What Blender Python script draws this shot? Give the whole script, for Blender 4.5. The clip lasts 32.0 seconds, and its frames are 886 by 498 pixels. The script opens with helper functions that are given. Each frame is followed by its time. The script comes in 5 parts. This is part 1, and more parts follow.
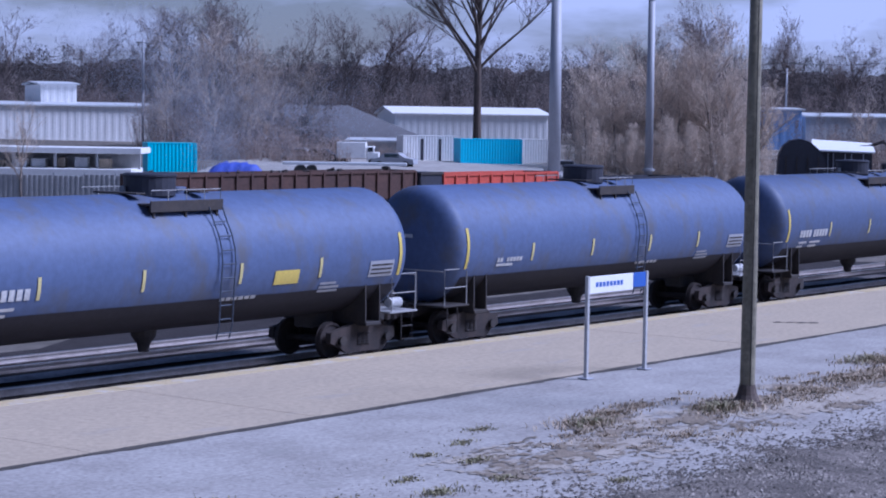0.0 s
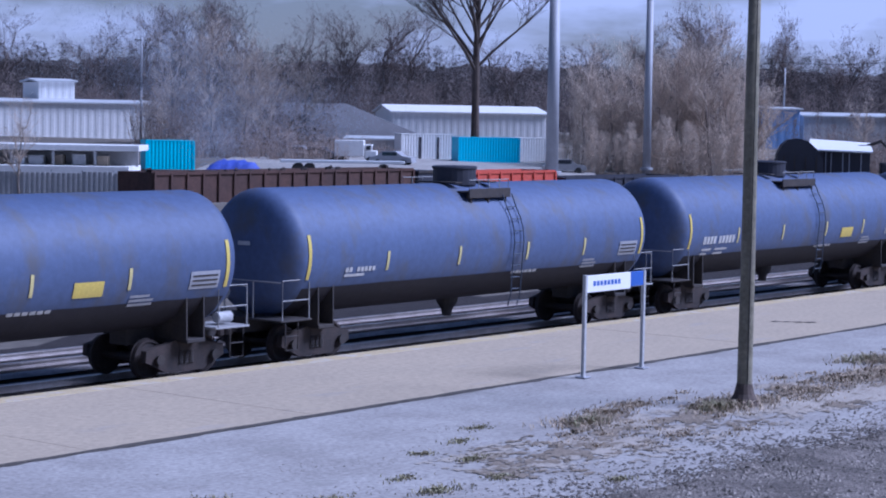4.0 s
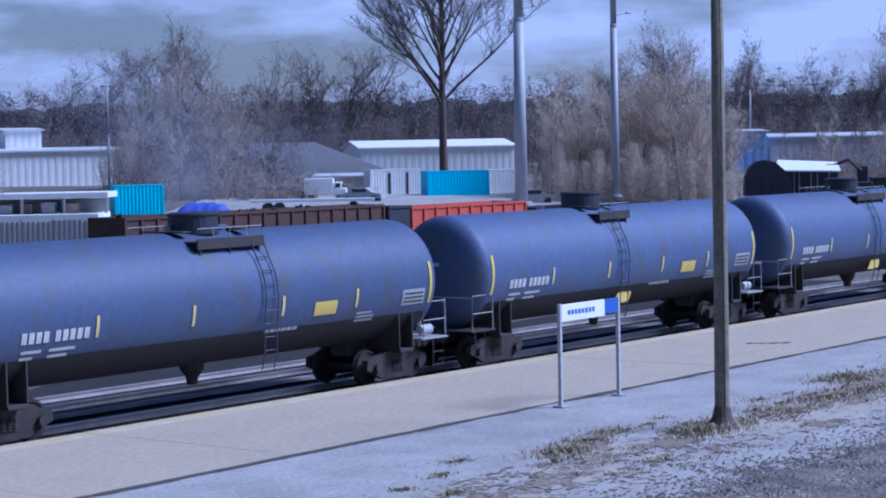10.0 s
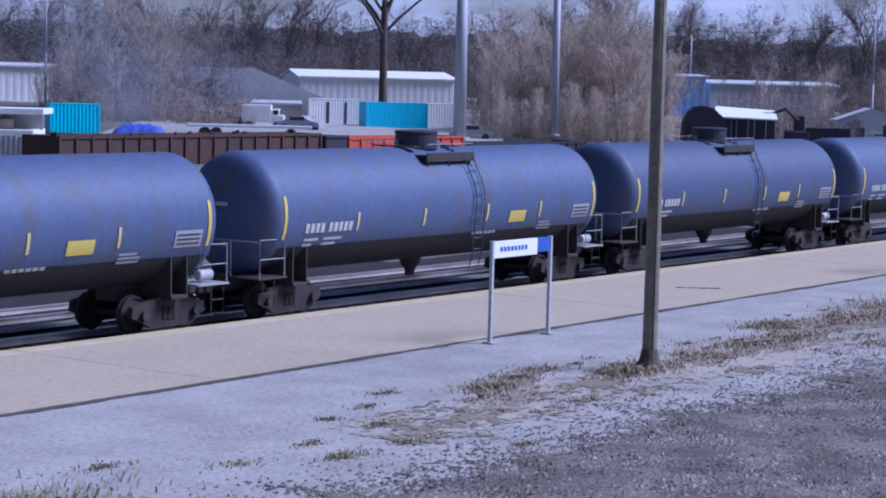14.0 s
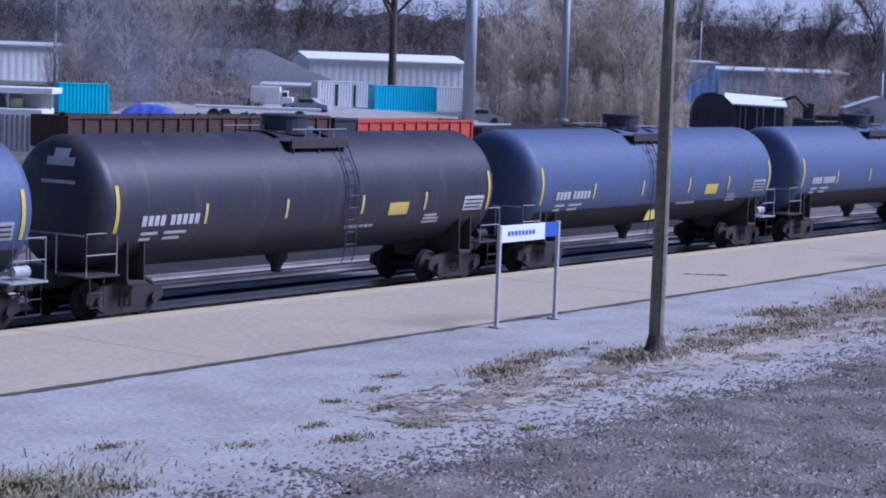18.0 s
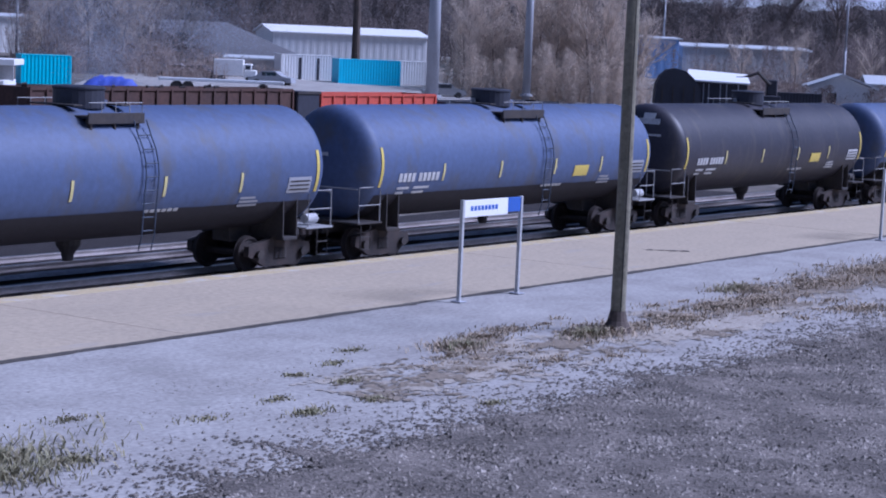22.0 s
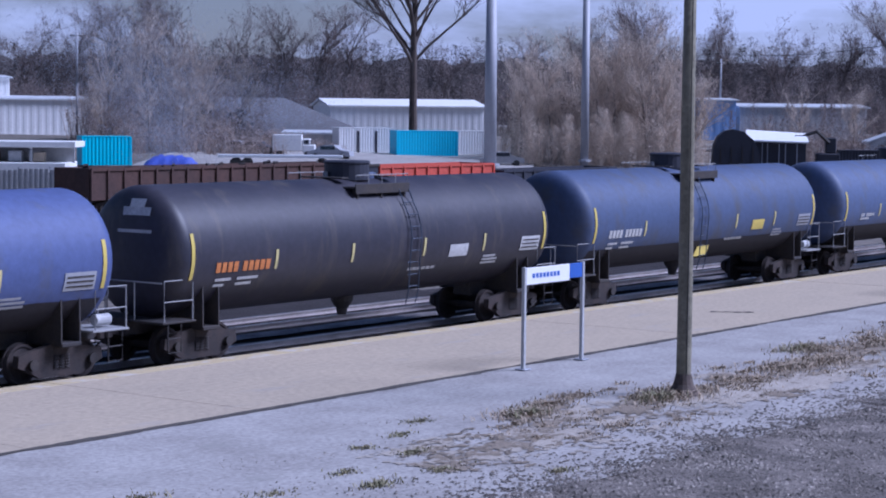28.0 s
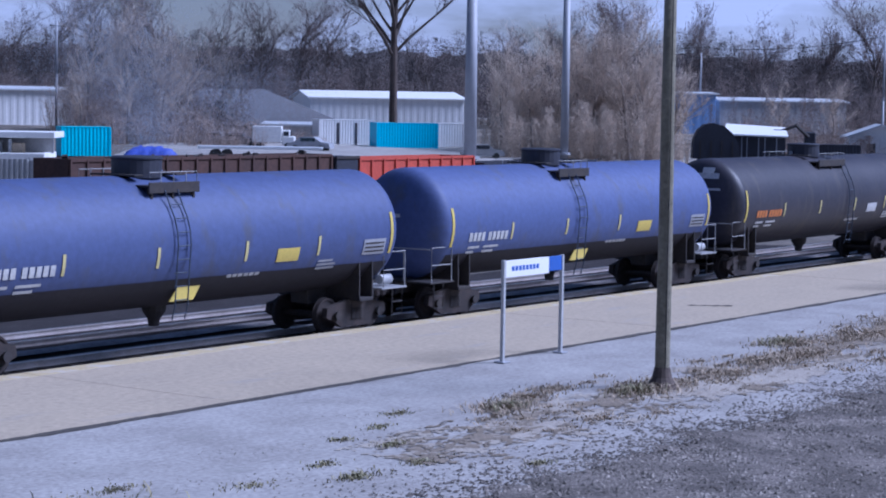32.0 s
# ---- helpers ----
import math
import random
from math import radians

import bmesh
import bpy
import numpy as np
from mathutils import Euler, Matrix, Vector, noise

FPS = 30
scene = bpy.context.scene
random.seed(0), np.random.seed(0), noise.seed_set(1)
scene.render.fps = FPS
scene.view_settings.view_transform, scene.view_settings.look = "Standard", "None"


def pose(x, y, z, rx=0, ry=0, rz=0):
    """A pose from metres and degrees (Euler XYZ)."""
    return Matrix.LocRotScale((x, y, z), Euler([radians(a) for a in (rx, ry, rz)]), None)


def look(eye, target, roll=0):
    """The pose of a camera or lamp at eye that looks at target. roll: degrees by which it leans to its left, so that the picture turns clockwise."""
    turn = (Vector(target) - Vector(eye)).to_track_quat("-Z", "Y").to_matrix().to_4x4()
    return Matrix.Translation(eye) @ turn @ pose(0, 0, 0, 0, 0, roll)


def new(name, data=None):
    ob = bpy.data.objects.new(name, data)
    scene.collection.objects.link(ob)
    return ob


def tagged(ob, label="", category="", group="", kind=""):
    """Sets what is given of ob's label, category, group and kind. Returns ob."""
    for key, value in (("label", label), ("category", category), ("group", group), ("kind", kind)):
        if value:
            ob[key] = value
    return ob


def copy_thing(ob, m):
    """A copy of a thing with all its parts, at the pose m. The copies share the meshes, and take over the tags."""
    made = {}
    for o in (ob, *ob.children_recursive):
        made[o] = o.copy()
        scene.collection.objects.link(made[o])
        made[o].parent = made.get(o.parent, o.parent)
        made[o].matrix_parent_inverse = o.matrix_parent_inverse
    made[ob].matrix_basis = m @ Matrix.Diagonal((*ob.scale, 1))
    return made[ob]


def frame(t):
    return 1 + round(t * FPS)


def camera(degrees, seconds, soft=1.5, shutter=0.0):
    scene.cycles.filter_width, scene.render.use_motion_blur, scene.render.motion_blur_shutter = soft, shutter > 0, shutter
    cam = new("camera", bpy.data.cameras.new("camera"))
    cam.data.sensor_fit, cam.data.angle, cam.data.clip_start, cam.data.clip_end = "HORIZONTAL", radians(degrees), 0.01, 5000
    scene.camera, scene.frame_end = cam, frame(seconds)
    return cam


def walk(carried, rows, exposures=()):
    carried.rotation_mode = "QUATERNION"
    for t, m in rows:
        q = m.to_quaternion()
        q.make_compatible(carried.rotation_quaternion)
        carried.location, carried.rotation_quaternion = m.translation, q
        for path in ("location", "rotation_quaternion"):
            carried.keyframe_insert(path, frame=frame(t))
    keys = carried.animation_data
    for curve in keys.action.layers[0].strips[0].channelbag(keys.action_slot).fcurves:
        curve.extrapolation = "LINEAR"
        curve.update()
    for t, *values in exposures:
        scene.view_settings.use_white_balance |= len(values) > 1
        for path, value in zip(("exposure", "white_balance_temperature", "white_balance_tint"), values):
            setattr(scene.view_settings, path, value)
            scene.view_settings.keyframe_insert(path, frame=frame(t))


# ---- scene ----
EYE = Vector((0.0, 0.0, 6.13))
cam = camera(24.98, 32.0, soft=2.0)


def aim(yaw, pitch, roll):
    """The camera's pose: degrees to the right of +y, up, and of lean to the left."""
    a, b = radians(yaw), radians(pitch)
    return look(EYE, EYE + Vector((math.sin(a) * math.cos(b), math.cos(a) * math.cos(b), math.sin(b))), roll)


PATH = [
    (0, 51.65, -3.82, 0.82),
    (0.5, 51.57, -3.80, 0.87),
    (1, 51.49, -3.74, 1.01),
    (1.5, 51.50, -3.87, 0.89),
    (2, 51.51, -3.98, 1.14),
    (2.5, 51.58, -3.95, 1.05),
    (4.5, 51.73, -3.86, 1.01),
    (5, 51.71, -4.01, 1.07),
    (5.5, 51.84, -3.99, 0.91),
    (6, 51.93, -4.00, 1.33),
    (6.5, 51.94, -3.95, 1.17),
    (7, 51.94, -3.86, 1.07),
    (7.5, 51.84, -3.92, 0.77),
    (8, 51.70, -4.05, 0.98),
    (8.5, 51.74, -3.98, 0.85),
    (9, 51.59, -3.92, 1.21),
    (9.1, 51.74, -3.96, 0.42),
    (9.2, 51.85, -3.87, -0.37),
    (9.3, 52.43, -3.43, -1.16),
    (9.4, 53.14, -2.42, -1.95),
    (9.5, 53.00, -2.53, -2.16),
    (9.6, 52.78, -2.95, -1.96),
    (9.7, 52.80, -2.99, -1.75),
    (9.8, 52.92, -2.94, -1.55),
    (9.9, 52.70, -2.99, -1.34),
    (10, 52.51, -2.89, -1.13),
    (10.1, 52.76, -2.97, -1.16),
    (10.2, 52.76, -2.98, -1.19),
    (10.3, 53.06, -3.19, -1.22),
    (10.4, 53.51, -3.29, -1.24),
    (10.5, 53.63, -3.61, -1.27),
    (10.6, 54.15, -4.36, -1.02),
    (10.7, 55.02, -4.91, -0.76),
    (10.8, 56.15, -5.22, -0.51),
    (10.9, 56.85, -5.28, -0.25),
    (11, 55.56, -4.89, 0.41),
    (11.1, 54.52, -4.90, 0.58),
    (11.2, 53.69, -4.88, 0.74),
    (11.3, 53.27, -4.88, 0.91),
    (11.4, 53.10, -4.94, 1.07),
    (11.5, 52.91, -4.94, 1.24),
    (11.8, 53.37, -5.00, 1.26),
    (12, 53.87, -4.84, 1.28),
    (12.1, 54.20, -4.90, 1.20),
    (12.2, 54.42, -4.88, 1.13),
    (12.4, 54.56, -4.72, 0.98),
    (12.5, 54.95, -4.30, 0.90),
    (13, 54.85, -4.27, 0.75),
    (13.5, 54.86, -4.46, 0.87),
    (14, 54.40, -4.80, 1.39),
    (14.5, 54.60, -4.55, 1.64),
    (16.5, 54.28, -4.97, 1.60),
    (17, 54.22, -5.13, 1.72),
    (17.5, 54.17, -5.25, 1.82),
    (18, 54.20, -5.27, 1.99),
    (18.5, 54.37, -5.51, 2.05),
    (19, 54.66, -5.54, 2.16),
    (19.5, 54.72, -5.75, 2.41),
    (20, 54.87, -5.86, 2.37),
    (20.5, 55.00, -6.03, 2.45),
    (21, 55.09, -6.06, 2.34),
    (21.5, 55.21, -6.02, 2.44),
    (22, 55.30, -5.96, 2.45),
    (22.5, 55.40, -5.94, 2.61),
    (23, 55.47, -5.91, 2.64),
    (23.5, 55.60, -5.93, 2.57),
    (24, 54.98, -6.08, 2.80),
    (24.1, 54.67, -6.21, 2.73),
    (24.5, 53.06, -5.94, 2.49),
    (25, 52.03, -4.62, 1.79),
    (25.5, 51.99, -3.97, 1.31),
    (27.5, 53.37, -4.00, 0.45),
    (28, 53.47, -4.03, 0.58),
    (28.5, 53.59, -4.01, 0.69),
    (29, 53.68, -4.05, 0.69),
    (29.5, 53.82, -4.00, 1.06),
    (30, 53.92, -4.09, 1.11),
    (30.5, 54.01, -4.10, 0.88),
    (31, 54.14, -4.15, 1.06),
    (31.5, 54.16, -4.21, 0.96),
    (32, 54.06, -4.24, 0.88),
]
# the camera's own balance drifts between warm and cool
TINTS = ((0, 4690, 29.2), (2.5, 4690, 29.2), (5, 4600, 26.2), (8.8, 4590, 25.4), (10, 4400, 23.8), (11, 4360, 22.8), (12, 4430, 24.4), (13, 4700, 28.9), (14.5, 4730, 30.2), (17, 4740, 29.2), (23, 4740, 29.2), (24, 4440, 23.8), (25.2, 4500, 23.8), (27.5, 4770, 28.9), (28.2, 4750, 27.9), (29, 4610, 24.4), (30, 4690, 28.2), (31, 4710, 28.2), (32, 4620, 25.2))
walk(cam, [(t, aim(*a)) for t, *a in PATH], [(t, 0.09, k, g) for t, k, g in TINTS])

# ---- light ----
SUN = Vector((0.42, -0.56, 0.72)).normalized()
world = bpy.data.worlds.new("world")
scene.world = world
world.use_nodes = True
wt = world.node_tree
for n in list(wt.nodes):
    wt.nodes.remove(n)


def nd(tree, kind, **kw):
    n = tree.nodes.new(kind)
    for k, v in kw.items():
        if k in n.inputs:
            n.inputs[k].default_value = v
    return n


def build_sky():
    t = wt
    out = t.nodes.new("ShaderNodeOutputWorld")
    bg = nd(t, "ShaderNodeBackground", Strength=0.034)
    sky = t.nodes.new("ShaderNodeTexSky")
    sky.sky_type, sky.sun_disc = "NISHITA", False
    sky.sun_elevation, sky.sun_rotation = math.asin(SUN.z), math.atan2(SUN.x, SUN.y)
    sky.air_density, sky.dust_density, sky.ozone_density = 1.3, 0.6, 2.5
    geo = t.nodes.new("ShaderNodeTexCoord")
    mp = t.nodes.new("ShaderNodeMapping")
    mp.inputs["Scale"].default_value = (5.0, 5.0, 19.0)
    t.links.new(geo.outputs["Generated"], mp.inputs["Vector"])
    ns = nd(t, "ShaderNodeTexNoise", Scale=1.6, Detail=7.0, Roughness=0.55)
    t.links.new(mp.outputs["Vector"], ns.inputs["Vector"])
    ramp = t.nodes.new("ShaderNodeValToRGB")
    ramp.color_ramp.elements[0].position, ramp.color_ramp.elements[1].position = 0.40, 0.62
    ramp.color_ramp.elements[0].color = (0.22, 0.22, 0.22, 1)
    t.links.new(ns.outputs["Fac"], ramp.inputs["Fac"])
    mix = t.nodes.new("ShaderNodeMix")
    mix.data_type = "RGBA"
    mix.inputs["B"].default_value = (14.4, 15.1, 17.0, 1)
    # the cloud banks thin out towards the zenith
    sep = t.nodes.new("ShaderNodeSeparateXYZ")
    t.links.new(geo.outputs["Generated"], sep.inputs["Vector"])
    fade = t.nodes.new("ShaderNodeMapRange")
    fade.inputs["From Min"].default_value, fade.inputs["From Max"].default_value = 0.12, 0.22
    fade.inputs["To Min"].default_value, fade.inputs["To Max"].default_value = 1.0, 0.0
    t.links.new(sep.outputs["Z"], fade.inputs["Value"])
    cover = t.nodes.new("ShaderNodeMath")
    cover.operation = "MULTIPLY"
    t.links.new(ramp.outputs["Color"], cover.inputs[0])
    t.links.new(fade.outputs["Result"], cover.inputs[1])
    t.links.new(cover.outputs["Value"], mix.inputs["Factor"])
    t.links.new(sky.outputs["Color"], mix.inputs["A"])
    t.links.new(mix.outputs["Result"], bg.inputs["Color"])
    t.links.new(bg.outputs["Background"], out.inputs["Surface"])


build_sky()
sun_data = bpy.data.lights.new("sun", "SUN")
sun_data.energy, sun_data.angle, sun_data.color = 4.2, radians(26), (1.0, 0.95, 0.88)
sun_lamp = new("sun", sun_data)
sun_lamp.matrix_world = look(SUN * 100, (0, 0, 0))


# ---- materials ----
def material(name, base, rough=0.8, metal=0.0, other=None, grain=8.0, spread=0.35, fine=60.0, bump=0.15, stains=None, coord="Object", island=0.0, depth=0.02, each=0.0, thin=0.0):
    """Paint with two scales of variation: broad patches towards `other`, and fine grain that also gives relief."""
    m = bpy.data.materials.new(name)
    m.use_nodes = True
    t = m.node_tree
    p = t.nodes["Principled BSDF"]
    p.inputs["Roughness"].default_value, p.inputs["Metallic"].default_value = rough, metal
    tc = t.nodes.new("ShaderNodeTexCoord")
    vec = tc.outputs[coord]
    other = other or tuple(c * 0.6 for c in base)
    n1 = nd(t, "ShaderNodeTexNoise", Scale=grain, Detail=5.0, Roughness=0.6)
    n2 = nd(t, "ShaderNodeTexNoise", Scale=fine, Detail=3.0, Roughness=0.7)
    t.links.new(vec, n1.inputs["Vector"])
    t.links.new(vec, n2.inputs["Vector"])
    r1 = t.nodes.new("ShaderNodeMapRange")
    r1.inputs["From Min"].default_value, r1.inputs["From Max"].default_value = 0.35, 0.68
    r1.inputs["To Max"].default_value = spread * 2
    t.links.new(n1.outputs["Fac"], r1.inputs["Value"])
    mx = t.nodes.new("ShaderNodeMix")
    mx.data_type = "RGBA"
    mx.inputs["A"].default_value, mx.inputs["B"].default_value = (*base, 1), (*other, 1)
    t.links.new(r1.outputs["Result"], mx.inputs["Factor"])
    out = mx.outputs["Result"]
    m2 = t.nodes.new("ShaderNodeMix")
    m2.data_type, m2.blend_type = "RGBA", "MULTIPLY"
    m2.inputs["Factor"].default_value = 1.0
    r2 = t.nodes.new("ShaderNodeMapRange")
    r2.inputs["From Min"].default_value, r2.inputs["From Max"].default_value = 0.3, 0.7
    r2.inputs["To Min"].default_value, r2.inputs["To Max"].default_value = 1 - spread * 0.7, 1 + spread * 0.5
    t.links.new(n2.outputs["Fac"], r2.inputs["Value"])
    t.links.new(out, m2.inputs["A"])
    t.links.new(r2.outputs["Result"], m2.inputs["B"])
    out = m2.outputs["Result"]
    if stains:
        colour, scale, low, high, stretch = stains
        mp = t.nodes.new("ShaderNodeMapping")
        mp.inputs["Scale"].default_value = stretch
        t.links.new(vec, mp.inputs["Vector"])
        n3 = nd(t, "ShaderNodeTexNoise", Scale=scale, Detail=6.0, Roughness=0.65)
        t.links.new(mp.outputs["Vector"], n3.inputs["Vector"])
        r3 = t.nodes.new("ShaderNodeMapRange")
        r3.inputs["From Min"].default_value, r3.inputs["From Max"].default_value = low, high
        t.links.new(n3.outputs["Fac"], r3.inputs["Value"])
        m3 = t.nodes.new("ShaderNodeMix")
        m3.data_type = "RGBA"
        m3.inputs["B"].default_value = (*colour, 1)
        t.links.new(r3.outputs["Result"], m3.inputs["Factor"])
        t.links.new(out, m3.inputs["A"])
        out = m3.outputs["Result"]
    if island:
        g = t.nodes.new("ShaderNodeNewGeometry")
        r4 = t.nodes.new("ShaderNodeMapRange")
        r4.inputs["To Min"].default_value, r4.inputs["To Max"].default_value = 1 - island, 1 + island
        t.links.new(g.outputs["Random Per Island"], r4.inputs["Value"])
        m4 = t.nodes.new("ShaderNodeMix")
        m4.data_type, m4.blend_type = "RGBA", "MULTIPLY"
        m4.inputs["Factor"].default_value = 1.0
        t.links.new(out, m4.inputs["A"])
        t.links.new(r4.outputs["Result"], m4.inputs["B"])
        out = m4.outputs["Result"]
    if each:
        info = t.nodes.new("ShaderNodeObjectInfo")
        r5 = t.nodes.new("ShaderNodeMapRange")
        r5.inputs["To Min"].default_value, r5.inputs["To Max"].default_value = 1 - each, 1 + each
        t.links.new(info.outputs["Random"], r5.inputs["Value"])
        m5 = t.nodes.new("ShaderNodeMix")
        m5.data_type, m5.blend_type = "RGBA", "MULTIPLY"
        m5.inputs["Factor"].default_value = 1.0
        t.links.new(out, m5.inputs["A"])
        t.links.new(r5.outputs["Result"], m5.inputs["B"])
        out = m5.outputs["Result"]
    t.links.new(out, p.inputs["Base Color"])
    if thin:
        # thin twigs and leaves let part of the light through
        tr = t.nodes.new("ShaderNodeBsdfTranslucent")
        ms = nd(t, "ShaderNodeMixShader", Fac=thin)
        t.links.new(out, tr.inputs["Color"])
        t.links.new(p.outputs["BSDF"], ms.inputs[1])
        t.links.new(tr.outputs["BSDF"], ms.inputs[2])
        t.links.new(ms.outputs["Shader"], t.nodes["Material Output"].inputs["Surface"])
    if bump:
        b = nd(t, "ShaderNodeBump", Strength=bump, Distance=depth)
        t.links.new(n2.outputs["Fac"], b.inputs["Height"])
        t.links.new(b.outputs["Normal"], p.inputs["Normal"])
    return m


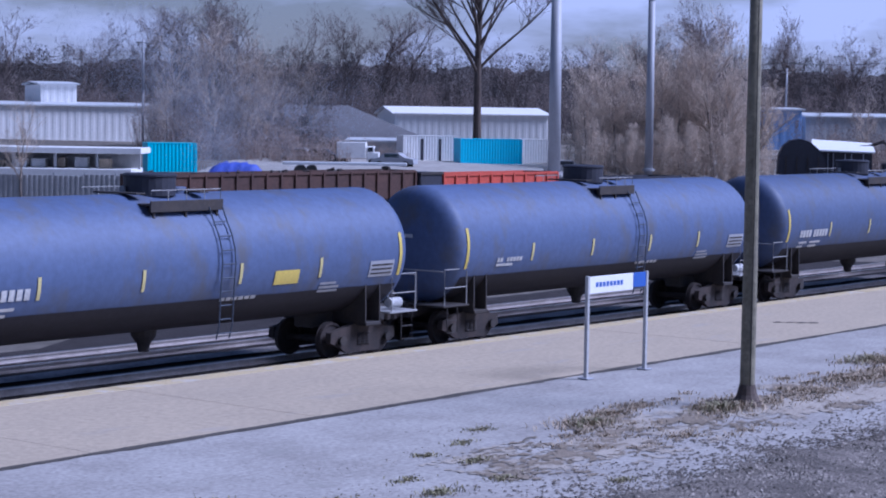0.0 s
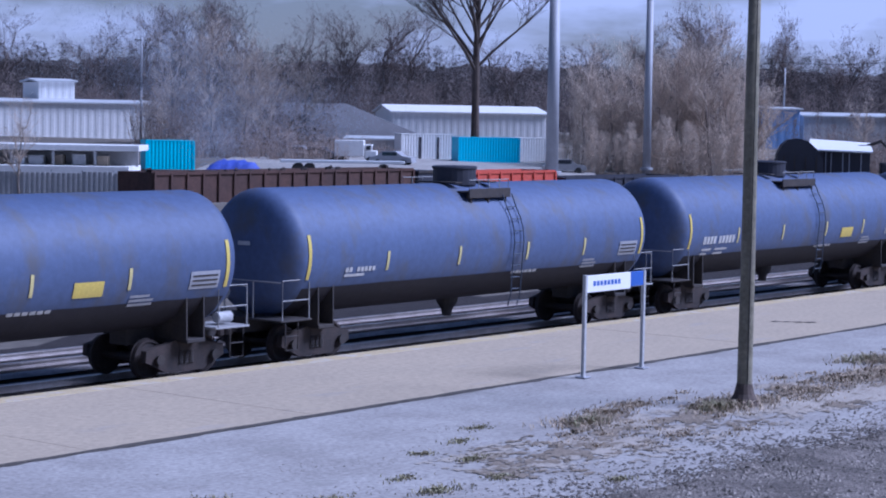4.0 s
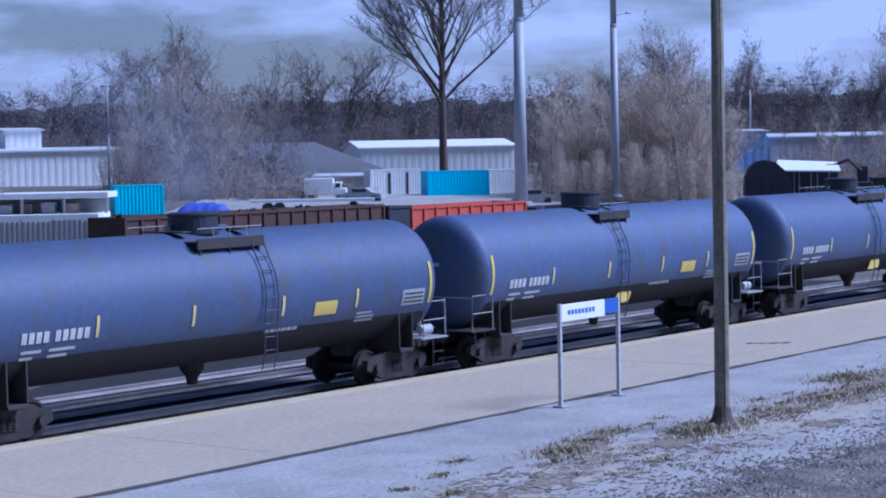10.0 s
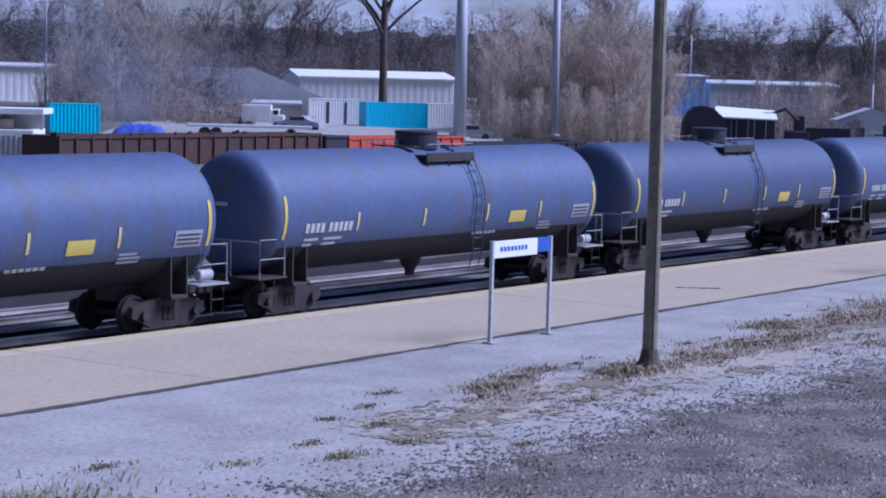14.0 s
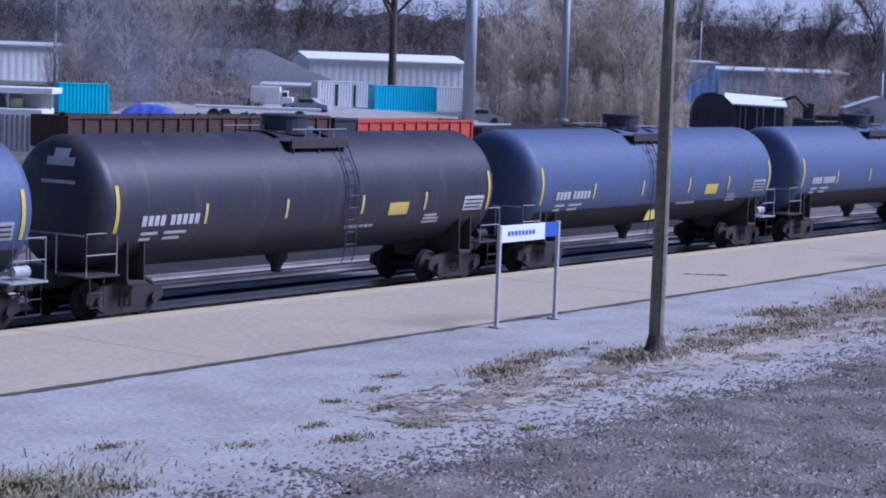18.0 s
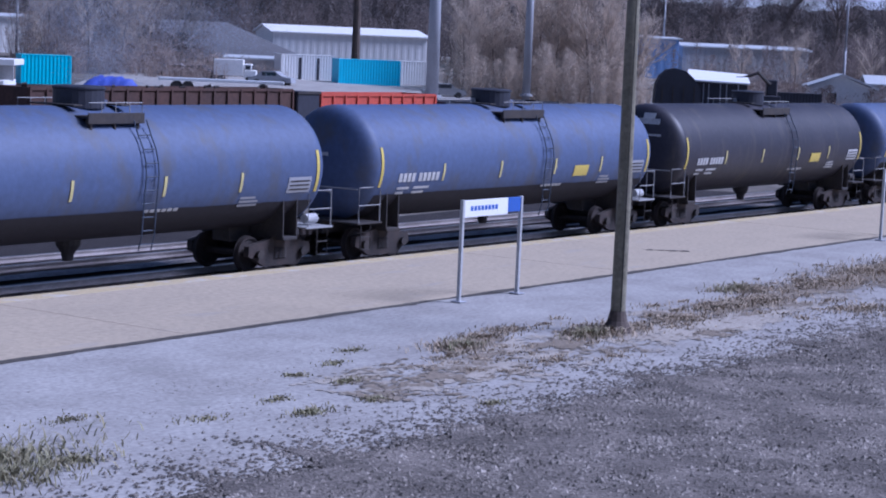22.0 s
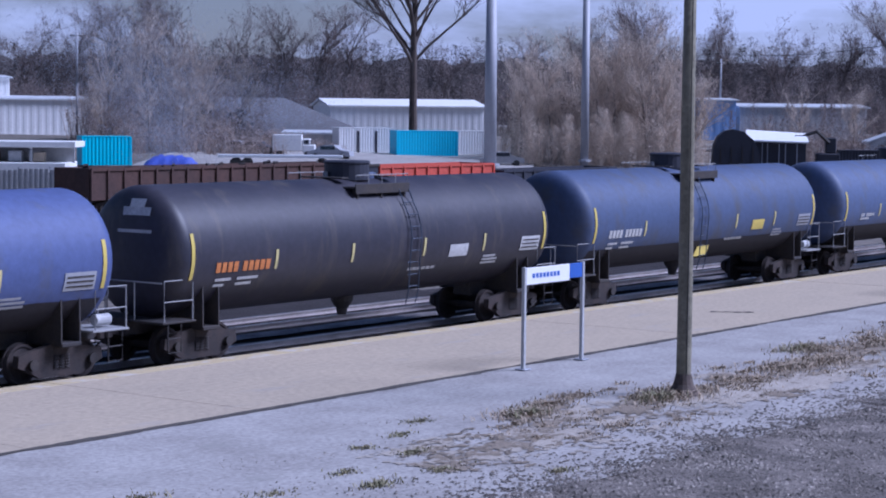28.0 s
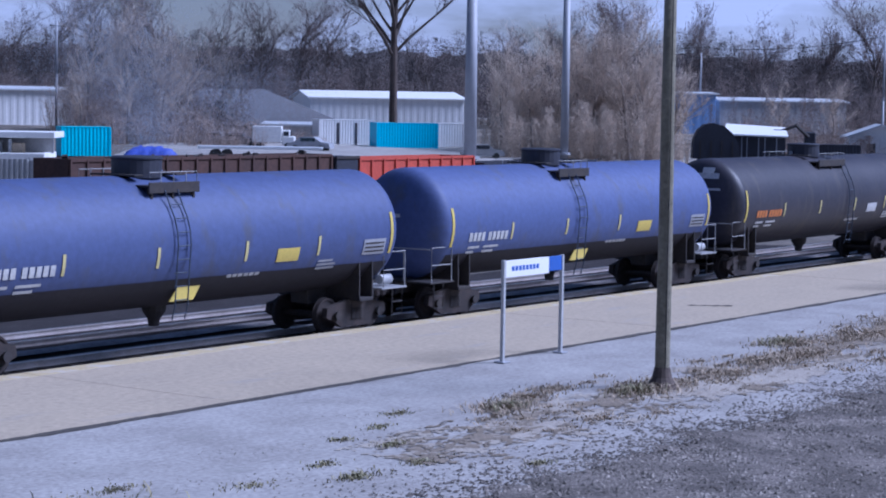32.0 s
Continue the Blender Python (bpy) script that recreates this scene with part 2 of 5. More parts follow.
M = {
    "ground": material("dry_yard_ground", (0.17, 0.15, 0.13), 0.95, other=(0.09, 0.08, 0.068), grain=0.15, fine=1.6, spread=0.5, bump=0.4, coord="Object", stains=((0.36, 0.35, 0.34), 0.05, 0.55, 0.66, (1, 1, 1))),
    "platform": material("platform_concrete", (0.45, 0.375, 0.275), 0.9, other=(0.38, 0.32, 0.24), grain=0.5, fine=6, spread=0.26, bump=0.15, stains=((0.3638, 0.3317, 0.2996), 0.8, 0.60, 0.75, (0.3, 1.2, 1))),
    "edge": material("platform_edge_yellow", (0.52, 0.42, 0.24), 0.8, other=(0.48, 0.40, 0.26), grain=1.5, fine=12, spread=0.3, bump=0.2, stains=((0.50, 0.46, 0.40), 1.6, 0.52, 0.62, (1, 1, 1))),
    "pale": material("worn_pavement", (0.4042, 0.3854, 0.3666), 0.92, other=(0.282, 0.2632, 0.2491), grain=0.55, fine=9, spread=0.42, bump=0.25, stains=((0.282, 0.2726, 0.2538), 0.7, 0.60, 0.72, (1, 1, 1))),
    "gravel": material("crushed_stone", (0.235, 0.205, 0.18), 0.95, other=(0.115, 0.10, 0.088), grain=0.7, fine=11, spread=0.7, bump=1.0, depth=0.06),
    "stone": material("loose_stone", (0.29, 0.26, 0.23), 0.9, other=(0.14, 0.122, 0.105), grain=0.7, fine=20, spread=0.55, bump=0.3, island=0.6),
    # near black, with the shade under the train put into the colour
    "shaded_ballast": material("shaded_ballast", (0.03, 0.024, 0.025), 0.95, other=(0.016, 0.012, 0.013), grain=0.8, fine=12, spread=0.5, bump=0.8, depth=0.05),
    "ballast_pale": material("pale_ballast", (0.162, 0.1458, 0.1337), 0.95, other=(0.0891, 0.081, 0.0729), grain=0.8, fine=12, spread=0.45, bump=0.8, depth=0.05),
    "grass": material("dry_grass", (0.43, 0.35, 0.26), 0.95, other=(0.30, 0.25, 0.18), grain=1.5, fine=20, spread=0.4, bump=0.1, island=0.4),
    "weeds": material("green_weeds", (0.25, 0.24, 0.14), 0.95, other=(0.30, 0.25, 0.16), grain=2, fine=20, spread=0.4, bump=0.1, island=0.4),
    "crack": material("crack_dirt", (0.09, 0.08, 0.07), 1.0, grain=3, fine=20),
    "rail": material("rail_steel", (0.55, 0.51, 0.50), 0.55, 0.3, other=(0.36, 0.31, 0.29), grain=2, fine=30),
    "railtop": material("polished_rail_head", (0.80, 0.80, 0.82), 0.28, 1.0, grain=2, fine=30, spread=0.1),
    "tie": material("creosoted_tie", (0.0646, 0.0532, 0.0456), 0.95, grain=2, fine=25),
    "grey": material("grey_tank_paint", (0.076, 0.106, 0.206), 0.6, other=(0.062, 0.086, 0.169), grain=0.6, fine=5, spread=0.2, bump=0.05, stains=((0.085, 0.083, 0.085), 0.8, 0.50, 0.74, (1.3, 1, 0.6)), each=0.16),
    "blue_coat": material("blue_tank_paint", (0.072, 0.096, 0.225), 0.62, other=(0.059, 0.079, 0.185), grain=0.6, fine=5, spread=0.2, bump=0.05, stains=((0.078, 0.08, 0.095), 0.8, 0.54, 0.76, (1.3, 1, 0.6)), each=0.12),
    "black": material("black_tank_paint", (0.02599, 0.02599, 0.04085), 0.5, other=(0.05415, 0.0491, 0.0627), grain=0.5, fine=5, spread=0.3, bump=0.04, stains=((0.0836, 0.0722, 0.0646), 0.8, 0.56, 0.74, (2.2, 1, 0.3))),
    "frame": material("black_underframe", (0.034, 0.031, 0.034), 0.75, other=(0.057, 0.0456, 0.038), grain=1.5, fine=14, spread=0.4),
    "truck": material("rusty_cast_steel", (0.034, 0.028, 0.028), 0.8, other=(0.055, 0.039, 0.034), grain=3, fine=20, spread=0.45),
    "grip": material("white_grab_iron", (0.33, 0.33, 0.34), 0.6, grain=3, fine=20, spread=0.2),
    "white": material("white_stencil", (0.58, 0.58, 0.58), 0.7, other=(0.40, 0.40, 0.41), grain=2.2, fine=14, spread=0.3),
    "orange": material("orange_stencil", (0.62, 0.22, 0.06), 0.7, grain=3, fine=20, spread=0.2),
    "yellow": material("yellow_reflective", (0.64, 0.50, 0.10), 0.5, other=(0.5, 0.40, 0.12), grain=3, fine=20, spread=0.2),
    "wood": material("weathered_pole_wood", (0.255, 0.235, 0.17), 0.9, other=(0.14, 0.125, 0.09), grain=1.5, fine=10, spread=0.4, bump=0.5, stains=((0.225, 0.2025, 0.1725), 3, 0.55, 0.7, (6, 6, 0.4))),
    "galv": material("galvanised_steel", (0.40, 0.41, 0.45), 0.65, 0.25, grain=0.6, fine=8, spread=0.15),
    "signwhite": material("white_sign_face", (0.85, 0.85, 0.85), 0.55, grain=3, fine=20, spread=0.06, bump=0.02),
    "post": material("weathered_grey_post", (0.50, 0.50, 0.50), 0.6, 0.1, other=(0.36, 0.36, 0.36), grain=2, fine=14, spread=0.2, bump=0.02),
    "signblue": material("blue_sign_panel", (0.05, 0.13, 0.48), 0.5, grain=3, fine=20, spread=0.1, bump=0.02),
    "teal": material("teal_container", (0.05, 0.62, 0.80), 0.5, other=(0.04, 0.52, 0.70), grain=0.5, fine=6, spread=0.2),
    "blue": material("blue_tarpaulin", (0.09, 0.13, 0.55), 0.5, grain=0.8, fine=6, spread=0.3),
    "whitewall": material("white_metal_siding", (0.80, 0.80, 0.80), 0.6, other=(0.62, 0.61, 0.60), grain=0.4, fine=4, spread=0.12),
    "greywall": material("grey_metal_siding", (0.42, 0.42, 0.43), 0.7, other=(0.33, 0.33, 0.33), grain=0.4, fine=4, spread=0.2),
    "roof": material("pale_metal_roof", (0.66, 0.68, 0.71), 0.45, 0.2, grain=0.3, fine=4, spread=0.12),
    "darkroof": material("grey_shingle_roof", (0.15, 0.15, 0.165), 0.8, grain=0.4, fine=4, spread=0.2),
    "glass": material("dark_window_glass", (0.03, 0.035, 0.045), 0.15, grain=1, fine=6, spread=0.1, bump=0),
    "rust": material("rusty_gondola", (0.0845, 0.04225, 0.0325), 0.8, other=(0.04875, 0.02925, 0.0273), grain=0.5, fine=5, spread=0.4),
    "red": material("red_gondola", (0.55, 0.085, 0.05), 0.65, other=(0.42, 0.075, 0.05), grain=0.5, fine=5, spread=0.3),
    "dark": material("dark_steel", (0.033, 0.035, 0.052), 0.6, grain=0.6, fine=6, spread=0.3),
    "bark": material("winter_bark", (0.078, 0.06175, 0.0533), 0.95, other=(0.117, 0.091, 0.078), grain=0.8, fine=6, spread=0.4, island=0.2),
    "twig": material("bare_twigs", (0.5712, 0.4788, 0.42), 0.95, other=(0.4368, 0.3612, 0.3192), grain=0.1, fine=1, spread=0.35, island=0.15, thin=0.4),
    "brushwood": material("tan_brush", (0.66, 0.57, 0.48), 0.95, other=(0.50, 0.43, 0.37), grain=0.1, fine=1, spread=0.35, island=0.15, thin=0.4),
    "ever": material("evergreen_foliage", (0.085, 0.078, 0.08), 0.95, other=(0.125, 0.105, 0.10), grain=0.06, fine=0.5, spread=0.4, island=0.1, thin=0.45),
    "ridge": material("far_wooded_hill", (0.075, 0.068, 0.07), 1.0, other=(0.115, 0.095, 0.09), grain=0.09, fine=0.9, spread=0.5, bump=1.0, depth=1.2),
    "bluewall": material("light_blue_siding", (0.22, 0.36, 0.66), 0.6, other=(0.19, 0.31, 0.58), grain=0.4, fine=4, spread=0.12),
    "wood_far": material("leafless_wood", (0.30, 0.25, 0.235), 0.95, other=(0.20, 0.17, 0.165), grain=0.06, fine=0.5, spread=0.4, island=0.12, thin=0.45),
    # near black for the shade painted under the tanks
    "belly": material("black_belly_shade", (0.026, 0.024, 0.033), 0.75, other=(0.038, 0.034, 0.043), grain=0.7, fine=7, spread=0.3, bump=0.06),
    "grey_bark": material("grey_young_bark", (0.252, 0.216, 0.192), 0.95, other=(0.168, 0.144, 0.132), grain=0.6, fine=6, spread=0.35, island=0.15),
    "lit_stone": material("pale_lit_stone", (0.52, 0.47, 0.45), 0.95, other=(0.27, 0.24, 0.23), grain=1.1, fine=9, spread=0.5, bump=0.8, depth=0.05),
    "azure": material("azure_container", (0.06, 0.58, 0.82), 0.5, other=(0.05, 0.50, 0.74), grain=0.5, fine=6, spread=0.25),
    "ladder": material("dark_ladder_steel", (0.0646, 0.0836, 0.1254), 0.7, grain=2, fine=10),
    "pale_yellow": material("faded_reflective", (0.62, 0.54, 0.24), 0.5, grain=3, fine=20, spread=0.2),
    "dirt": material("bare_dirt", (0.27, 0.225, 0.175), 0.95, other=(0.19, 0.155, 0.115), grain=1.2, fine=14, spread=0.5, bump=0.6, depth=0.03),
    "sand": material("pale_sandy_soil", (0.43, 0.385, 0.33), 0.95, other=(0.33, 0.29, 0.245), grain=0.9, fine=12, spread=0.4, bump=0.5, depth=0.03),
    "smoke": material("thin_smoke", (0.42, 0.46, 0.54), 1.0, other=(0.36, 0.40, 0.48), grain=0.1, fine=1, spread=0.1, bump=0, thin=0.5),
    "cable": material("black_cable", (0.03, 0.03, 0.03), 0.7, grain=2, fine=10),
}


# ---- mesh helpers ----
def link(name, bm, mat, parent=None, smooth=False):
    me = bpy.data.meshes.new(name)
    bm.to_mesh(me)
    bm.free()
    for m in mat if isinstance(mat, (list, tuple)) else [mat]:
        me.materials.append(m)
    if smooth:
        for p in me.polygons:
            p.use_smooth = True
    ob = new(name, me)
    if parent:
        ob.parent = parent
    return ob


def part(name, bm, mat, parent, label="", smooth=False):
    ob = link(name, bm, mat, parent, smooth)
    if label:
        ob["label"] = label
    return ob


def box(bm, x0, x1, y0, y1, z0, z1, bevel=0.0):
    v = [bm.verts.new(p) for p in ((x0, y0, z0), (x1, y0, z0), (x1, y1, z0), (x0, y1, z0), (x0, y0, z1), (x1, y0, z1), (x1, y1, z1), (x0, y1, z1))]
    fs = [bm.faces.new([v[i] for i in f]) for f in ((0, 3, 2, 1), (4, 5, 6, 7), (0, 1, 5, 4), (1, 2, 6, 5), (2, 3, 7, 6), (3, 0, 4, 7))]
    if bevel:
        bmesh.ops.bevel(bm, geom=list({e for f in fs for e in f.edges}), offset=bevel, segments=1, affect="EDGES")
    return bm


def boxes(*rows, bevel=0.0):
    bm = bmesh.new()
    for r in rows:
        box(bm, *r, bevel=bevel)
    return bm


def tube(bm, points, radii, sides=6, caps=True):
    """A tapered tube along points."""
    rings, up = [], Vector((0, 0, 1))
    pts = [Vector(p) for p in points]
    for i, p in enumerate(pts):
        d = (pts[min(i + 1, len(pts) - 1)] - pts[max(i - 1, 0)]).normalized()
        a = d.cross(up if abs(d.z) < 0.95 else Vector((1, 0, 0))).normalized()
        b = d.cross(a)
        r = radii[i] if isinstance(radii, (list, tuple)) else radii
        rings.append([bm.verts.new(p + (a * math.cos(k * 2 * math.pi / sides) + b * math.sin(k * 2 * math.pi / sides)) * r) for k in range(sides)])
    for q, w in zip(rings, rings[1:]):
        for k in range(sides):
            bm.faces.new((q[k], w[k], w[(k + 1) % sides], q[(k + 1) % sides]))
    if caps:
        bm.faces.new(rings[0])
        bm.faces.new(rings[-1][::-1])
    return bm


def tubes(*rows, sides=6):
    bm = bmesh.new()
    for pts, r in rows:
        tube(bm, pts, r, sides)
    return bm


def turned(profile, sides=32, axis="x", at=(0, 0, 0)):
    """A solid of revolution: profile of (along, radius) about an axis."""
    bm = bmesh.new()
    rings = []
    for s, r in profile:
        ring = []
        for k in range(sides if r > 1e-5 else 1):
            a = 2 * math.pi * k / sides
            u, w = r * math.cos(a), r * math.sin(a)
            p = {"x": (s, u, w), "y": (w, s, u), "z": (u, w, s)}[axis]
            ring.append(bm.verts.new(Vector(p) + Vector(at)))
        rings.append(ring)
    for q, w in zip(rings, rings[1:]):
        n = max(len(q), len(w))
        for k in range(n):
            f = [q[k % len(q)], q[(k + 1) % len(q)], w[(k + 1) % len(w)], w[k % len(w)]]
            bm.faces.new(list(dict.fromkeys(f)))
    bmesh.ops.recalc_face_normals(bm, faces=bm.faces)
    return bm


# ---- ground ----
TRACK_Y, RAIL_Z, EDGE_Y, CRACK_Y = 34.94, -0.20, 33.19, 26.87


def ground_height(x, y):
    pts = ((-9999, -0.03), (33.0, -0.03), (33.3, -0.45), (95, -0.45), (118, 0.6), (150, 1.6), (190, 2.6), (300, 4.0), (900, 5.0), (9999, 5.0))
    for (a, p), (b, q) in zip(pts, pts[1:]):
        if y <= b:
            z = p + (q - p) * (y - a) / (b - a)
            return z + (0.12 * noise.noise((x * 0.05, y * 0.05, 0)) if y > 40 else 0)
    return 5.0


def build_ground():
    xs = [-3000, -1000, -300, -100] + [-60 + 6 * i for i in range(70)] + [420, 600, 1000, 3000]
    ys = [-3000, -800, -200, -40, 0, 10, 20, 27, 33.0, 33.3, 36, 40, 46] + [52 + 6 * i for i in range(42)] + [330, 420, 600, 900, 3000]
    bm = bmesh.new()
    grid = [[bm.verts.new((x, y, ground_height(x, y))) for x in xs] for y in ys]
    for a, b in zip(grid, grid[1:]):
        for i in range(len(xs) - 1):
            bm.faces.new((a[i], a[i + 1], b[i + 1], b[i]))
    tagged(link("ground", bm, M["ground"], smooth=False), "dry winter yard ground of dirt and gravel", "ground", kind="structure")


def sheet(name, x0, x1, y0, y1, z, mat, step=0.5, ragged=0.0, wander=0.0, lift=0.0):
    """A thin sheet whose near and far edges wander."""
    bm = bmesh.new()
    nx, ny = int((x1 - x0) / step), max(2, int((y1 - y0) / step))
    grid = []
    for j in range(ny + 1):
        row = []
        for i in range(nx + 1):
            x, y = x0 + (x1 - x0) * i / nx, y0 + (y1 - y0) * j / ny
            if j == ny and ragged:
                y += ragged * (noise.noise((x * 0.9, 3, 1)) + 0.6 * noise.noise((x * 3.1, 7, 2)) + 0.35 * noise.noise((x * 9.0, 2, 6)))
            if wander:
                y += wander * noise.noise((x * 0.12, 9, 4)) * j / ny
            row.append(bm.verts.new((x, y, z + lift * noise.noise((x * 0.8, y * 0.8, 5)))))
        grid.append(row)
    for a, b in zip(grid, grid[1:]):
        for i in range(nx):
            bm.faces.new((a[i], a[i + 1], b[i + 1], b[i]))
    return link(name, bm, mat)


def build_platform():
    # The slab: bays with open joints, a worn yellow strip along the edge.
    slab = tagged(new("platform"), "pale concrete station platform with worn yellow edge", "platform", kind="structure")
    bay, x = 6.0, -30.0
    while x < 180:
        jitter = random.uniform(-0.004, 0.004)
        part("slab", boxes((x + 0.003, x + bay - 0.003, CRACK_Y + 0.03, EDGE_Y - 0.62, -0.25, jitter), bevel=0.008), M["platform"], slab)
        part("edge_strip", boxes((x + 0.01, x + bay - 0.01, EDGE_Y - 0.61, EDGE_Y, -0.25, jitter + 0.002), bevel=0.012), M["edge"], slab)
        x += bay
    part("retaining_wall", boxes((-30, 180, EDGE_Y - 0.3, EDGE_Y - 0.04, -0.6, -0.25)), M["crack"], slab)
    tagged(sheet("pavement", -20, 150, 17.5, CRACK_Y - 0.03, -0.012, M["pale"], step=0.8, lift=0.006), "pale worn asphalt pavement beside the platform", "pavement", kind="structure")
    # The open joint between slab and pavement, with dirt in it.
    bm = bmesh.new()
    last = None
    for i in range(700):
        x = -20 + 0.25 * i
        y = CRACK_Y - 0.02 + 0.035 * noise.noise((x * 0.9, 0, 0))
        w = max(0.02, 0.115 + 0.15 * noise.noise((x * 0.45, 4, 0)) + 0.06 * noise.noise((x * 3.0, 8, 0)))
        pair = bm.verts.new((x, y - w, 0.001)), bm.verts.new((x, y + w * 0.6, 0.012))
        if last:
            bm.faces.new((last[0], pair[0], pair[1], last[1]))
        last = pair
    tagged(link("pavement_joint", bm, M["crack"]), "dark dirt-filled joint along the platform", "joint", kind="structure")
    bm = bmesh.new()
    last = None
    for i in range(14):
        x, y = 53.7 + 0.06 * i + 0.02 * math.sin(i * 2.1), 29.6 - 0.08 * i + 0.05 * math.sin(i * 1.3)
        w = 0.05 + 0.04 * math.sin(i * 1.7)
        pair = bm.verts.new((x - w * 2, y, 0.012)), bm.verts.new((x + w * 2, y + w, 0.012))
        if last:
            bm.faces.new((last[0], last[1], pair[1], pair[0]))
        last = pair
    tagged(link("slab_crack", bm, M["crack"]), "short dark crack in the platform", "crack", kind="structure")
    tagged(sheet("gravel_lot", -10, 140, -6, 17.4, 0.012, M["gravel"], step=0.3, ragged=1.1, wander=1.2, lift=0.03), "grey crushed stone of a parking lot", "gravel", kind="structure")


def gravel_fringe():
    """Broken shreds of crushed stone where the lot runs out over the pavement."""
    rnd = random.Random(44)
    bm = bmesh.new()
    for i in range(640):
        x = 13 + 0.08 * i
        edge = 17.4 + 1.1 * (noise.noise((x * 0.9, 3, 1)) + 0.6 * noise.noise((x * 3.1, 7, 2)) + 0.35 * noise.noise((x * 9.0, 2, 6))) + 1.2 * noise.noise((x * 0.12, 9, 4))
        for j in range(-4, 26):
            y = edge + 0.07 * j
            q = math.exp(-max(0.0, y - edge) * 1.5) * 0.75 + 0.35 * noise.noise((x * 2.2, y * 3.0, 17))
            if rnd.random() < q:
                a, r = rnd.uniform(0, 6.28), rnd.uniform(0.03, 0.075)
                ring = [bm.verts.new((x + r * rnd.uniform(0.6, 1.3) * math.cos(a + k * 1.57), y + 0.8 * r * rnd.uniform(0.6, 1.3) * math.sin(a + k * 1.57), 0.001)) for k in range(4)]
                mid = bm.verts.new((x, y, 0.001 + r * 0.25))
                for k in range(4):
                    bm.faces.new((ring[k], ring[(k + 1) % 4], mid))
    tagged(link("gravel_fringe", bm, M["gravel"]), "thin spill of crushed stone along the lot", "gravel", kind="stuff")


def build_stones():
    # Loose stones over the gravel and thinner over the pavement.
    rnd = random.Random(5)
    verts, faces = [], []

    def stone(x, y, z, s):
        n = len(verts)
        a = rnd.uniform(0, 6.28)
        for dx, dy, dz in ((1, 0, 0), (0.2, 0.9, 0.1), (-0.9, 0.2, 0), (-0.1, -0.8, 0.05), (0.1, 0.05, 0.6)):
            r = s * rnd.uniform(0.7, 1.2)
            verts.append((x + r * (dx * math.cos(a) - dy * math.sin(a)), y + r * (dx * math.sin(a) + dy * math.cos(a)), z + r * dz))
        faces.extend([(n, n + 1, n + 4), (n + 1, n + 2, n + 4), (n + 2, n + 3, n + 4), (n + 3, n, n + 4)])

    for _ in range(108000):
        u = rnd.random()
        x, y = 14 + 46 * u ** 1.25, 8.5 + 11.6 * rnd.random() ** 0.85
        edge = 17.0 + 1.2 * noise.noise((x * 0.12, 9, 4)) + 1.0 * noise.noise((x * 0.9, 3, 1))
        if y < edge - 1.2 and noise.noise((x * 0.55, y * 0.8, 21)) > 0.3 and rnd.random() < 0.7:
            continue
        if y < edge or rnd.random() < math.exp(-(y - edge) * 1.25):
            stone(x, y, 0.0, rnd.uniform(0.02, 0.05) if rnd.random() < 0.8 or y > edge + 0.5 else rnd.uniform(0.05, 0.09))
    for _ in range(6500):
        x, y = rnd.uniform(14, 60), 18 + rnd.random() ** 1.6 * 6.5
        if noise.noise((x * 0.45, y * 0.6, 3)) > 0.0 + 0.06 * (y - 20):
            stone(x, y, -0.012, rnd.uniform(0.01, 0.03))
    me = bpy.data.meshes.new("loose_stones")
    me.from_pydata(verts, [], faces)
    me.materials.append(M["stone"])
    tagged(new("loose_stones", me), "loose grey stones scattered on the lot", "gravel", kind="stuff")


def tuft(name, spots, mat, label, seed):
    """Blades of dry grass in clumps: x, y, radius, height, count."""
    rnd = random.Random(seed)
    verts, faces = [], []
    for cx, cy, r, h, n in spots:
        for _ in range(int(n * 1.7)):
            a, d = rnd.uniform(0, 6.28), r * abs(rnd.gauss(0, 0.85))
            x, y = cx + d * math.cos(a) * 1.5, cy + d * math.sin(a) * 0.8
            hh, b, w = h * rnd.uniform(0.3, 1.2), rnd.uniform(0, 6.28), rnd.uniform(0.006, 0.016)
            lx, ly = math.cos(b) * hh * rnd.uniform(0.6, 1.8), math.sin(b) * hh * rnd.uniform(0.6, 1.8)
            ox, oy = -math.sin(b) * w, math.cos(b) * w
            k = len(verts)
            verts.extend([(x - ox, y - oy, -0.012), (x + ox, y + oy, -0.012), (x + lx * 0.4 + ox, y + ly * 0.4 + oy, hh * 0.7), (x + lx * 0.4 - ox, y + ly * 0.4 - oy, hh * 0.7), (x + lx, y + ly, hh)])
            faces.extend([(k, k + 1, k + 2, k + 3), (k + 3, k + 2, k + 4)])
    me = bpy.data.meshes.new(name)
    me.from_pydata(verts, [], faces)
    me.materials.append(mat)
    return tagged(new(name, me), label, "grass", kind="stuff")


